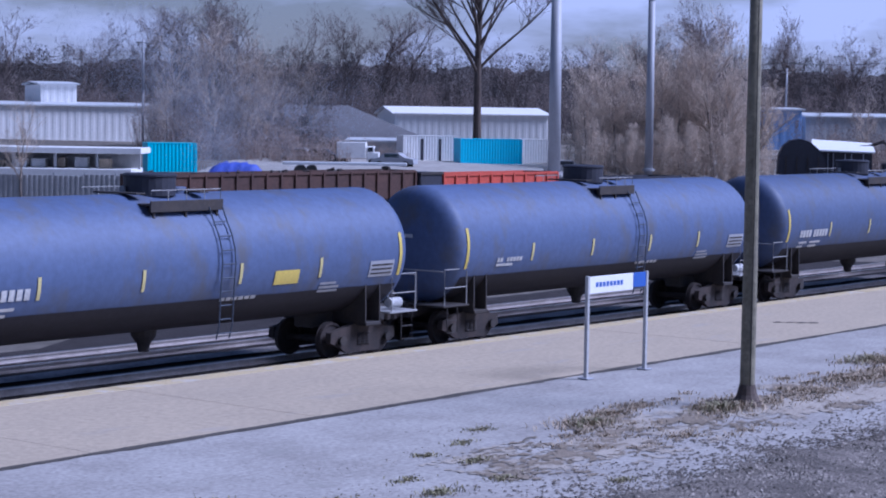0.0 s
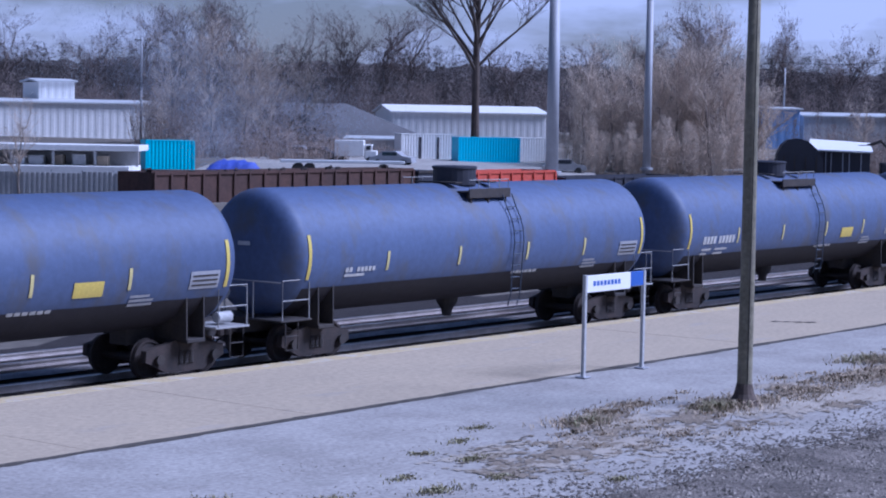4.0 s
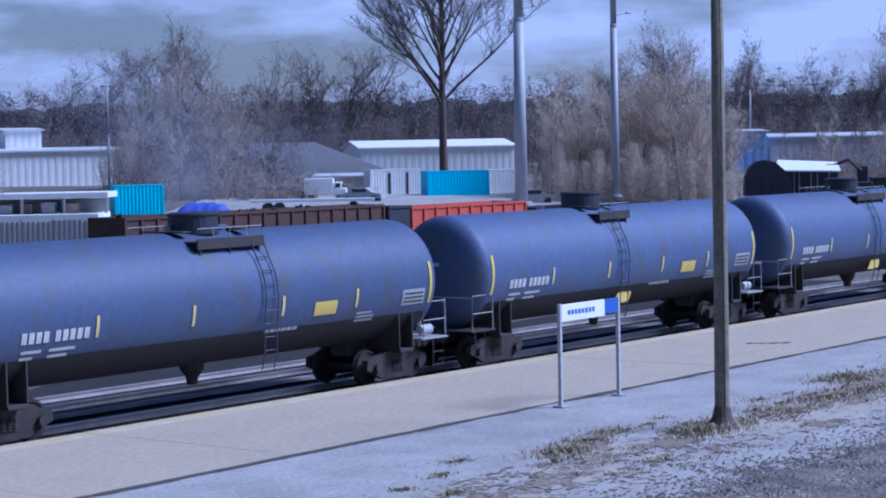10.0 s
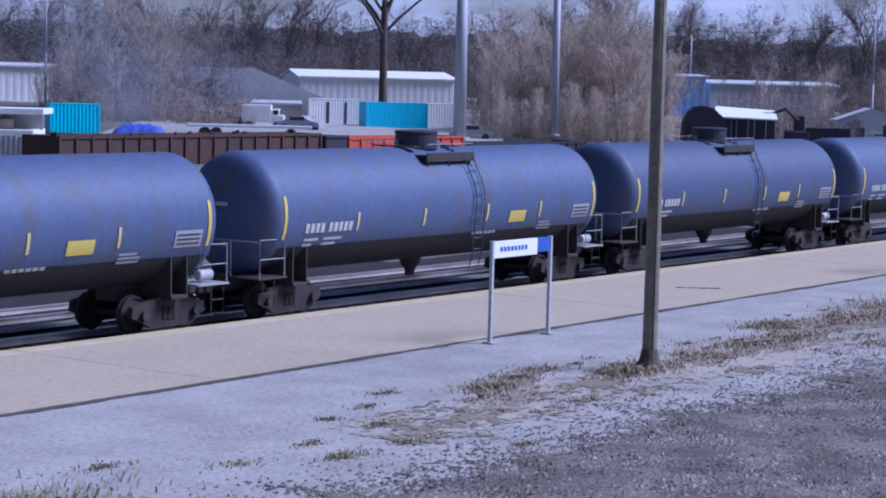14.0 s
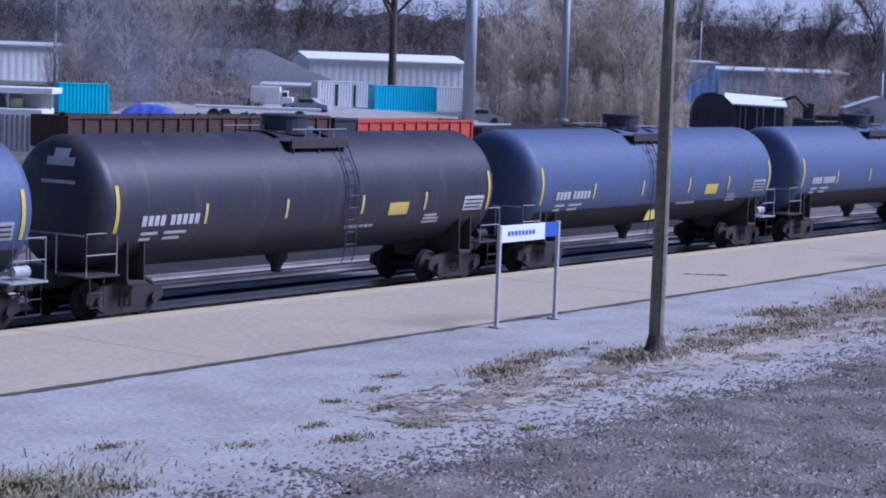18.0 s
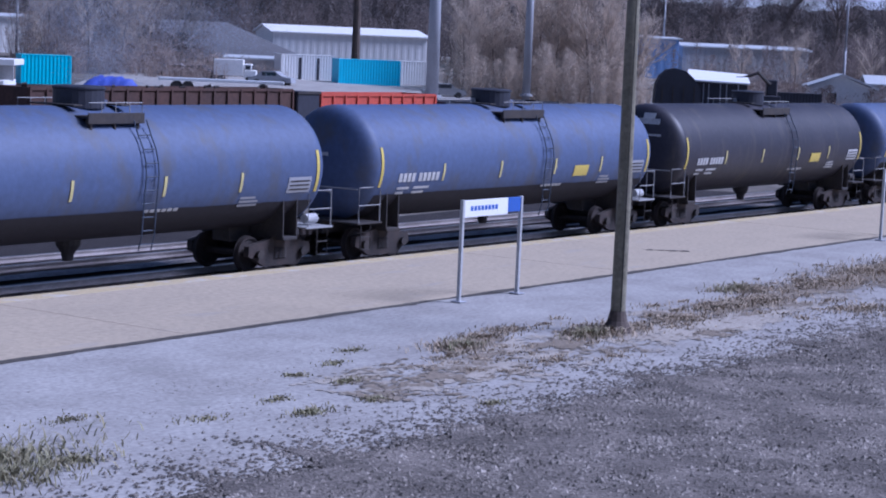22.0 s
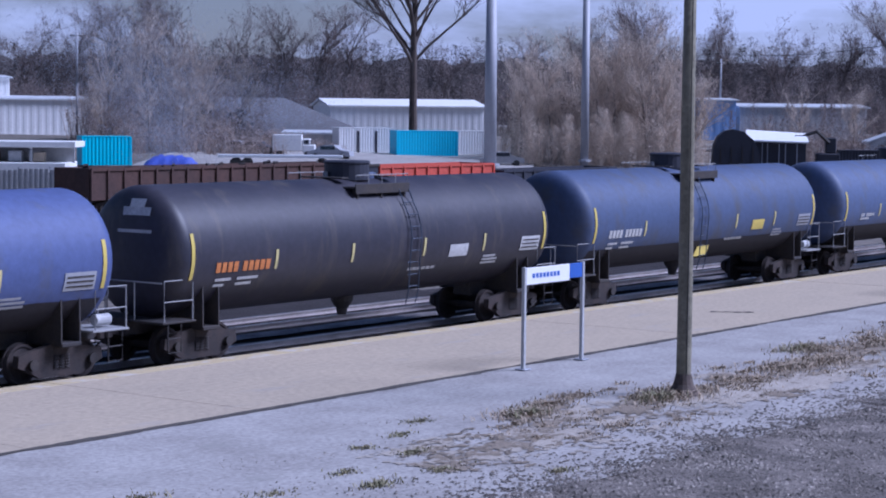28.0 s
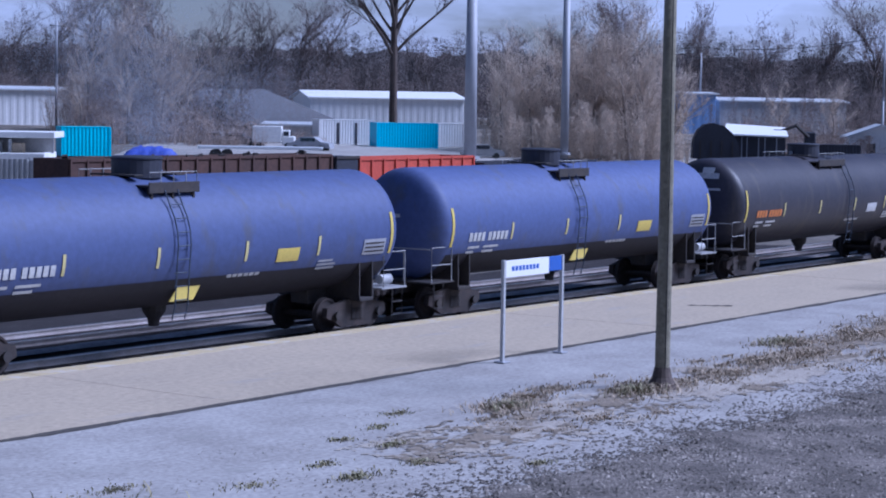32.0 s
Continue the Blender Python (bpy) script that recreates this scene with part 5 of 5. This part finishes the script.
    low = [roof.verts.new(p) for p in ((-3.2, -1.9, 3.7), (2.9, -1.9, 3.55), (2.9, 1.8, 4.35), (-2.8, 1.8, 4.65))]
    top = [roof.verts.new(v.co + Vector((0, 0, 0.14))) for v in low]
    roof.faces.new(low[::-1]), roof.faces.new(top)
    for i in range(4):
        j = (i + 1) % 4
        roof.faces.new((low[i], low[j], top[j], top[i]))
    part("roof", roof, M["signwhite"], shelter, "weathered white metal roof")
    part("wall", boxes((-2.9, 2.7, -1.2, 1.4, 1.2, 3.66), bevel=0.03), M["dark"], shelter)
    for x in (-2.0, -0.4, 1.3):
        part("door_frame", boxes((x - 0.6, x - 0.5, -1.26, -1.2, 1.2, 3.5), (x + 0.5, x + 0.6, -1.26, -1.2, 1.2, 3.5)), M["galv"], shelter)
    part("skid", boxes((-2.9, 2.7, -1.0, 1.2, 0.0, 1.2), bevel=0.03), M["frame"], shelter)
    loader = stand("yard_loader", 40.2, 193, -6, "dark loader with raised bucket arm in the yard", "loader")
    part("body", boxes((-1.0, 1.3, -0.9, 0.9, 0.7, 2.6), bevel=0.12), M["dark"], loader)
    part("cab", boxes((-0.1, 0.9, -0.7, 0.7, 2.6, 4.1), bevel=0.1), M["dark"], loader)
    arm = part("arm", tubes(([(0.2, -0.8, 3.6), (-1.0, -0.8, 4.7), (-2.6, -0.8, 4.1)], [0.22, 0.2, 0.16])), M["frame"], loader)
    part("bucket", boxes((-3.2, -2.4, -1.1, 0.5, 3.5, 4.3), bevel=0.1), M["frame"], arm)
    for x in (-0.6, 0.9):
        for y in (-0.85, 0.85):
            part("wheel", turned(((-0.2, 0.0), (-0.2, 0.62), (0.2, 0.62), (0.2, 0.0)), 16, "y", (x, y, 0.62)), M["cable"], loader)
    hopper = stand("dark_hopper", 30.6, 188, -4, "dark hooded steel hopper trailer in the yard", "hopper")
    bm = bmesh.new()
    pr = [(-2.2, 1.5), (-2.1, 3.3), (-1.7, 4.2), (-1.1, 4.7), (-0.3, 4.85), (0.7, 4.6), (1.5, 3.9), (2.1, 3.0), (2.2, 1.5)]
    rings = [[bm.verts.new((a, y, b)) for a, b in pr] for y in (-1.2, 1.2)]
    bm.faces.new(rings[0]), bm.faces.new(rings[1][::-1])
    for i in range(len(pr)):
        j = (i + 1) % len(pr)
        bm.faces.new((rings[0][j], rings[0][i], rings[1][i], rings[1][j]))
    bmesh.ops.recalc_face_normals(bm, faces=bm.faces)
    part("hood", bm, M["dark"], hopper)
    for x in (-1.5, -0.5, 0.5, 1.5):
        part("rib", boxes((x - 0.06, x + 0.06, -1.28, -1.2, 1.5, 3.2)), M["frame"], hopper)
    part("stand", boxes((-1.6, 1.8, -0.9, 0.9, 0.4, 1.5), bevel=0.04), M["frame"], hopper)
    for x in (-1.4, 1.4):
        part("wheel", turned(((-0.12, 0.0), (-0.12, 0.45), (0.12, 0.45), (0.12, 0.0)), 14, "y", (x, -1.0, 0.45)), M["cable"], hopper)
    shed("small_house", 50.5, 205, 6.5, 6, 2.3, 1.3, -8, M["whitewall"], M["roof"], "small pale house with gabled roof", [(-1, 0.5, 0.9, 1.3)], z=0.6, ridge="y")
    shed("metal_shed", 60.5, 215, 9, 7, 2.6, 0.9, -8, M["greywall"], M["roof"], "low grey metal shed beyond the yard", z=0.6)
    container(43.3, 192, 3.9, 1.95, 2.2, -4, M["dark"], "dark navy storage container by the yard shelter", z=0.45)
    # masts
    build_mast(*far(7.4, 186).xy, 0.9, 34, 0.62, 0.34, "steel_mast", "tall tapered steel power mast in the yard", M["galv"])
    build_mast(*far(17.4, 200).xy, 1.0, 34, 0.42, 0.26, "steel_mast", "tall tapered steel power mast among trees", M["galv"])
    for s, d, h, arm in ((-38.5, 232, 12.5, 1.0), (40.5, 262, 12, 1.2), (58.0, 235, 15, 0)):
        m = build_mast(*far(s, d).xy, soil(s, d), h, 0.16, 0.11, "service_pole", "slim pole with cross arm", M["galv"])
        if arm:
            part("cross_arm", boxes((-arm, arm, -0.07, 0.07, h - 0.7, h - 0.55)), M["frame"], m)
            for x in (-0.8, 0, 0.8):
                part("insulator", turned(((0, 0.0), (0, 0.06), (0.2, 0.05), (0.22, 0)), 8, "z", (x * arm, 0, h - 0.55)), M["white"], m)


def build_pads():
    # pale concrete pads in the yard, and the dark stone between the tracks
    bm = bmesh.new()
    rows = []
    for j in range(7):
        rows.append([])
        for i in range(40):
            s, d = -24 + 36 * i / 39, 163 + 58 * j / 6
            p = far(s + 1.5 * noise.noise((i * 0.4, j, 1)), d + 1.5 * noise.noise((i * 0.3, j, 5)))
            rows[-1].append(bm.verts.new((p.x, p.y, ground_height(p.x, p.y) + 0.16)))
    for a, b in zip(rows, rows[1:]):
        for i in range(39):
            bm.faces.new((a[i], a[i + 1], b[i + 1], b[i]))
    tagged(link("yard_pavement", bm, M["pale"]), "pale concrete of the yard before the containers", "pavement", kind="structure")
    bm = bmesh.new()
    rows = []
    for y in (33.32, 37.1, 37.2, 42.0, 44, 47):
        rows.append([bm.verts.new((-40 + 2.0 * i, y, -0.43 + 0.03 * noise.noise((i, y, 2)))) for i in range(120)])
    for a, b in zip(rows, rows[1:]):
        for i in range(119):
            bm.faces.new((a[i], a[i + 1], b[i + 1], b[i]))
    # pale strips with the brightness of sunlit stone put into their colour
    for y0, y1, z in ((36.3, 36.75, -0.36), (37.35, 38.25, -0.35), (39.15, 39.55, -0.36), (40.35, 40.85, -0.34)):
        shoulder = bmesh.new()
        last = None
        for i in range(460):
            x = -40 + 0.5 * i
            row = [shoulder.verts.new((x, y0 + (y1 - y0) * k / 3 + 0.14 * noise.noise((x * 0.7, y0 + k, 4)), z + (0.0, 0.05, 0.04, -0.05)[k])) for k in range(4)]
            if last:
                for k in range(3):
                    shoulder.faces.new((last[k], row[k], row[k + 1], last[k + 1]))
            last = row
        tagged(link("ballast_shoulder", shoulder, M["lit_stone"]), "pale crushed stone strips beside the rails, sunlit tone in their colour", "gravel", kind="structure")
    # dark sheet: the train's shade between the tracks, set in its colour
    tagged(link("trackside_stone", bm, M["shaded_ballast"]), "dark stone between the tracks with the train's shade in its colour", "gravel", kind="structure")


def build_trees():
    big = oak_mesh("oak", 4, 32.5, (M["bark"], M["bark"]))
    p = far(0.3, 233)
    place_tree(big, p.x, p.y, soil(0.3, 233), 1.0, 40, "large bare oak with thick trunk behind the containers", "bare trees")
    kinds = [bare_tree_mesh("trunk", 10 + i, 14, 0.62 + 0.1 * (i % 3), 4, 0.26, (M["grey_bark"], M["wood_far"]), 0.3, 0.2) for i in range(5)]
    near_kinds = [bare_tree_mesh("trunk", 30 + i, 14, 0.5 + 0.1 * i, 4, 0.24, (M["grey_bark"], M["brushwood"]), 0.3, 0.2) for i in range(3)]
    rnd = random.Random(3)
    # skyline trees: s, d, height
    for s, d, h in ((-78, 330, 20), (-64, 335, 19), (-56, 340, 22), (-48, 345, 24), (-43, 330, 24), (-38, 340, 22), (-29, 335, 20), (-22, 332, 20), (-15, 336, 23), (-11, 340, 22), (6, 330, 17), (19, 330, 18), (27, 300, 18), (33, 300, 22), (37, 306, 23), (51, 330, 21), (60, 325, 21), (70, 330, 20), (80, 330, 24), (90, 330, 22)):
        q = far(s, d)
        place_tree(rnd.choice(kinds), q.x, q.y, soil(s, d), h / 16, rnd.uniform(0, 360), "tall bare tree in the far wood", "bare trees")
    # nearer bare trees and saplings
    for s, d, h in ((11.6, 212, 11), (12.4, 215, 12), (13.6, 208, 10), (15, 210, 13), (17.5, 216, 14), (19.5, 208, 12), (21.5, 212, 13.5), (23, 214, 13), (24.8, 208, 16.5), (26.2, 210, 12), (27.5, 215, 15), (29, 206, 12), (-34, 226, 13), (-31, 230, 14.5), (-26.5, 230, 13.5), (-23.5, 228, 12), (-20, 232, 11), (-33, 216, 8.5), (-28, 214, 9), (-25, 218, 9), (-22, 214, 7.5), (-29, 128, 7.0), (46, 236, 9), (53, 240, 9), (62, 238, 10)):
        q = far(s, d)
        place_tree(rnd.choice(near_kinds), q.x, q.y, soil(s, d), h / 16, rnd.uniform(0, 360), "slender bare tree at the edge of the yard", "bare trees")
    rows = []
    for i in range(26):
        s = 11.0 + 19.0 * i / 25
        q = far(s, 214 + rnd.uniform(-6, 8))
        rows.append((q.x, q.y, soil(s, 214), 1.7, 2.0, rnd.uniform(4.5, 10.5), 24))
    thicket("brush", rows, M["brushwood"], "dense tan bare brush along the yard", 6, 0.03)
    rows = []
    for i in range(22):
        s = -34 + 15 * i / 21
        q = far(s, 222 + rnd.uniform(-5, 6))
        rows.append((q.x, q.y, soil(s, 222), 1.8, 2.0, rnd.uniform(4.0, 6.5), 40))
    for i in range(14):
        s = -21 + 13 * i / 13
        q = far(s, 211 + rnd.uniform(-3, 4))
        rows.append((q.x, q.y, soil(s, 211), 1.2, 1.4, rnd.uniform(1.6, 3.2), 26))
    for i in range(26):
        s = -31 + 17 * i / 25
        q = far(s, 203 + rnd.uniform(-5, 6))
        rows.append((q.x, q.y, soil(s, 203), 1.6, 1.8, rnd.uniform(2.0, 4.2), 34))
    for i in range(20):
        s = 41 + 33 * i / 19
        q = far(s, 240 + rnd.uniform(-5, 6))
        rows.append((q.x, q.y, soil(s, 240), 2.0, 2.0, rnd.uniform(4.5, 7.5), 34))
    for i in range(16):
        s = -37 + 15 * i / 15
        q = far(s, 229 + rnd.uniform(-3, 3))
        rows.append((q.x, q.y, soil(s, 229), 1.6, 1.6, rnd.uniform(5.0, 8.0), 44))
    for i in range(12):
        s = 43 + 20 * i / 11
        q = far(s, 203 + rnd.uniform(-4, 4))
        rows.append((q.x, q.y, soil(s, 203), 1.3, 1.5, rnd.uniform(1.8, 3.8), 30))
    thicket("brush", rows, M["twig"], "grey bare brush behind the yard", 7, 0.03)
    rows = []
    for i in range(80):
        s = -100 + 200 * i / 79
        q = far(s, 308 + rnd.uniform(-8, 10))
        rows.append((q.x, q.y, soil(s, 308), 2.2, 2.5, rnd.uniform(7, 10), 16))
    thicket("far_stems", rows, M["wood_far"], "leafless stems along the edge of the wood", 15, 0.04)
    a, b = far(-110, 330), far(115, 330)
    c, e = far(-115, 350), far(120, 350)
    far_woods("far_woods", [(a.x, a.y, b.x, b.y, 3.5, 11.6, 240, 4.2), (c.x, c.y, e.x, e.y, 4.0, 13.0, 300, 4.4)], M["ever"], "dark mixed wood along the horizon", 8, 1500, 0.06)
    a, b = far(-110, 305), far(110, 305)
    far_woods("far_woods", [(a.x, a.y, b.x, b.y, 3.0, 7.5, 190, 3.6)], M["wood_far"], "brown leafless wood before the horizon", 9, 900, 0.07)
    # twig haze that fills the brush
    a, b = far(11.5, 213), far(30, 213)
    c, e = far(12.0, 203), far(28.5, 203)
    far_woods("brush_haze", [(a.x, a.y, b.x, b.y, 0.2, 8.8, 36, 1.5), (c.x, c.y, e.x, e.y, -0.2, 5.8, 34, 1.3)], M["brushwood"], "tan haze of fine twigs in the brush along the yard", 31, 1500, 0.05, 0.8)
    a, b = far(-36, 224), far(-17, 224)
    c, e = far(-33, 206), far(-19, 206)
    far_woods("brush_haze", [(a.x, a.y, b.x, b.y, 0.6, 7.0, 32, 1.6), (c.x, c.y, e.x, e.y, 0.4, 3.6, 22, 1.4)], M["wood_far"], "grey haze of fine twigs behind the yard", 32, 1300, 0.05, 1.2)
    a, b = far(42, 246), far(76, 240)
    c, e = far(41, 204), far(66, 204)
    far_woods("brush_haze", [(a.x, a.y, b.x, b.y, 1.4, 5.6, 34, 1.9), (c.x, c.y, e.x, e.y, 0.2, 2.8, 16, 1.6)], M["wood_far"], "grey haze of fine twigs round the far buildings", 33, 1000, 0.05, 1.5)
    q = far(-22.6, 226)
    far_woods("dark_shrub", [(q.x - 2, q.y, q.x + 1, q.y, 1.2, 5.2, 6, 1.9)], M["ever"], "dark evergreen shrub by the low house", 10)


def smoke_puff(s, d, z, w, h, n, seed):
    """A drifting puff of thin smoke: a cloud of tiny flecks, thickest in its middle."""
    rnd = np.random.RandomState(seed)
    c = rnd.randn(n, 1, 3) * (w, 2.5, h)
    verts = (c + rnd.randn(n, 3, 3) * 0.026).reshape(-1, 3)
    me = bpy.data.meshes.new("smoke_plume")
    me.from_pydata(verts.tolist(), [], np.arange(len(verts)).reshape(-1, 3).tolist())
    me.materials.append(M["smoke"])
    ob = tagged(new("smoke_plume", me), "thin blue-grey smoke drifting over the yard", "smoke", kind="stuff")
    return ob, far(s, d, z)


def wooded_ridge():
    """The far hillside behind the wood: a long rounded rise with bumpy treetops."""
    bm = bmesh.new()
    rows = []
    for i in range(300):
        s = -150 + i * 1.05
        row = []
        for d, z in ((384, 2.0), (388, 7.0), (392, 11.0), (397, 14.0), (402, 15.6), (410, 13.0), (420, 4.0)):
            bump = noise.noise((s * 0.11, d * 0.2, 1)) * 1.2 + noise.noise((s * 0.42, d * 0.5, 4)) * 0.9 + noise.noise((s * 1.3, d, 8)) * 0.5
            p = far(s, d + 2.0 * noise.noise((s * 0.5, z, 6)), z + bump * min(1.0, z / 9))
            row.append(bm.verts.new(p))
        rows.append(row)
    for a, b in zip(rows, rows[1:]):
        for k in range(6):
            bm.faces.new((a[k], b[k], b[k + 1], a[k + 1]))
    tagged(link("backdrop", bm, M["ridge"]), "dark wooded hillside along the horizon", "hillside", kind="structure")


def build_cables():
    # sagging service cables between the slim poles
    for (s0, d0, z0), (s1, d1, z1) in (((40.5, 262, 13.6), (58.0, 235, 14.5)), ((58.0, 235, 14.5), (84.0, 225, 14.5)), ((40.5, 262, 13.6), (7.4, 330, 15.0))):
        a, b = far(s0, d0, z0), far(s1, d1, z1)
        pts = [a.lerp(b, i / 14) - Vector((0, 0, 3.2 * (i / 14) * (1 - i / 14))) for i in range(15)]
        tagged(link("service_cable", tubes((pts, 0.03), sides=4), M["cable"]), "thin black overhead cable sagging between poles", "cable", "overhead cables")


build_ground()
build_platform()
gravel_fringe()
build_stones()
build_track(TRACK_Y, -40, 190, "track_near", "main railway track beside the platform", 0.8)
build_track(TRACK_Y + 4.6, -40, 190, "track_second", "second railway track beyond the train", 0)
build_track(84, 40, 200, "track_yard", "yard track with gondola cars", 0)
build_pole()
build_sign(38.72, 41.25, 26.3)
build_sign(64.0, 66.5, 26.3)
soil_crust("sandy_soil", M["sand"], "pale sandy soil washed over the pavement", 3, -0.001, -0.25, ((40.5, 20.2, 3.4, 0.8), (33.5, 21.6, 1.2, 0.5)))
soil_crust("dirt_crust", M["dirt"], "bare brown dirt showing through the pavement", 14, 0.005, -0.22, ((37.3, 21.5, 1.6, 0.6), (33.4, 22.5, 1.5, 0.5), (44.5, 21.7, 2.6, 0.7), (50.5, 22.1, 3.0, 0.8), (56, 22.5, 4.0, 0.9)))
clumps = [(37.3, 21.4, 0.55, 0.15, 560), (33.0, 22.4, 0.42, 0.11, 420), (34.4, 22.8, 0.45, 0.08, 380), (35.8, 23.0, 0.4, 0.07, 300), (40.8, 21.4, 0.5, 0.08, 380), (43.2, 21.7, 0.7, 0.10, 640), (45.0, 21.6, 0.65, 0.11, 620), (47.2, 22.8, 0.6, 0.10, 520), (50.5, 22.1, 0.9, 0.11, 760), (54.2, 22.6, 1.1, 0.13, 860), (58.0, 22.5, 1.3, 0.14, 800), (46.0, 19.2, 0.8, 0.10, 420)]
grow = random.Random(12)
for _ in range(260):
    x = 30 + 31 * grow.random()
    y = 21.0 + 0.06 * (x - 36) + grow.gauss(0, 1.0)
    if noise.noise((x * 0.35, y * 0.5, 8)) > -0.15:
        clumps.append((x, y, grow.uniform(0.1, 0.4), grow.uniform(0.025, 0.08), grow.randint(10, 40)))
tuft("grass_clumps", clumps, M["grass"], "dry tan grass clumps on the gravel", 1)
tuft("weed_tufts", [(22.0, 22.2, 0.35, 0.04, 110), (23.6, 20.8, 0.3, 0.035, 80), (25.3, 20.0, 0.24, 0.07, 150), (27.0, 20.0, 0.22, 0.04, 120), (28.1, 21.4, 0.2, 0.05, 120), (27.9, 22.4, 0.2, 0.04, 80), (25.8, 21.1, 0.22, 0.04, 90), (31.0, 23.5, 0.25, 0.04, 80), (29.5, 22.8, 0.25, 0.04, 80), (18.9, 20.8, 0.9, 0.17, 700), (18.4, 19.9, 0.7, 0.14, 420), (19.9, 20.0, 0.4, 0.08, 160), (28.2, 18.4, 0.2, 0.05, 80), (33.0, 22.3, 0.25, 0.14, 130), (46.9, 23.1, 0.5, 0.16, 160), (36.6, 21.4, 0.3, 0.18, 130)], M["weeds"], "green-brown weed tufts in the worn pavement", 2)
build_pads()
build_yard()
build_cables()
build_trees()
wooded_ridge()
puffs = [smoke_puff(*row) for row in ((-21.5, 172, 3.2, 1.5, 1.7, 12000, 1), (-24, 176, 7.5, 3.2, 2.6, 34000, 2), (-29, 180, 12.5, 4.5, 2.8, 30000, 3), (-16, 184, 6.0, 4.2, 2.2, 24000, 4))]

# ---- the train: cars 18.1 m apart, rolling away along the platform ----
PITCH, SPEED = 18.1, 7.475
BLACK = {-6: 3, -10: 2}
BOXED = {-1: "long", -2: "short", -5: "long", -9: "long", -11: "short", -12: "short"}
SMALL = (2, 0, -8)
BLUE = (-11, -12)
cars = {}
firsts = {
    "plain": build_car(False, False, 1),
    "small": build_car(False, False, 1, (-0.65, 1.25), 1.1, True),
    "long": build_car(False, True, 1, (-1.6, 0.85), -0.75),
    "short": build_car(False, True, 1, (-1.45, 0.3), -0.7),
    "blue_short": build_car(False, True, 1, (-1.45, 0.3), -0.7, False, "blue_coat"),
}
for k in range(4, -15, -1):
    if k in BLACK:
        ob = build_car(True, False, BLACK[k])
        label = "gloss black railway tank car with white head mark"
    else:
        first = firsts[("blue_" if k in BLUE else "") + (BOXED[k] if k in BOXED else "small" if k in SMALL else "plain")]
        ob = first if first not in cars.values() else copy_thing(first, Matrix())
        label = ("deep blue" if k in BLUE else "blue-grey") + " railway tank car with " + ("yellow outlet plate" if k in BOXED else "small stencils" if k in SMALL else "yellow reflectors")
    cars[k] = tagged(ob, label, "tank car", group="tank cars of the train")


def motions():
    for k, ob in cars.items():
        rows = []
        for t, off in ((0, 14.62), (6, 14.62), (12, 14.87), (18, 14.85), (24, 14.70), (28, 14.20), (32, 13.95)):
            rows.append((t, pose(off + SPEED * t + PITCH * k, TRACK_Y, RAIL_Z)))
        walk(ob, rows)
    # the smoke leans slowly with the wind
    for i, (ob, p) in enumerate(puffs):
        drift = far(1.6 + 0.5 * i, 0) * 1.0
        walk(ob, [(t, Matrix.Translation(p + drift * (t / 32 - 0.5) + Vector((0, 0, 0.5 * math.sin(t * 0.2 + i)))) @ pose(0, 0, 0, 0, 0, -52.51)) for t in (0, 8, 16, 24, 32)])


motions()
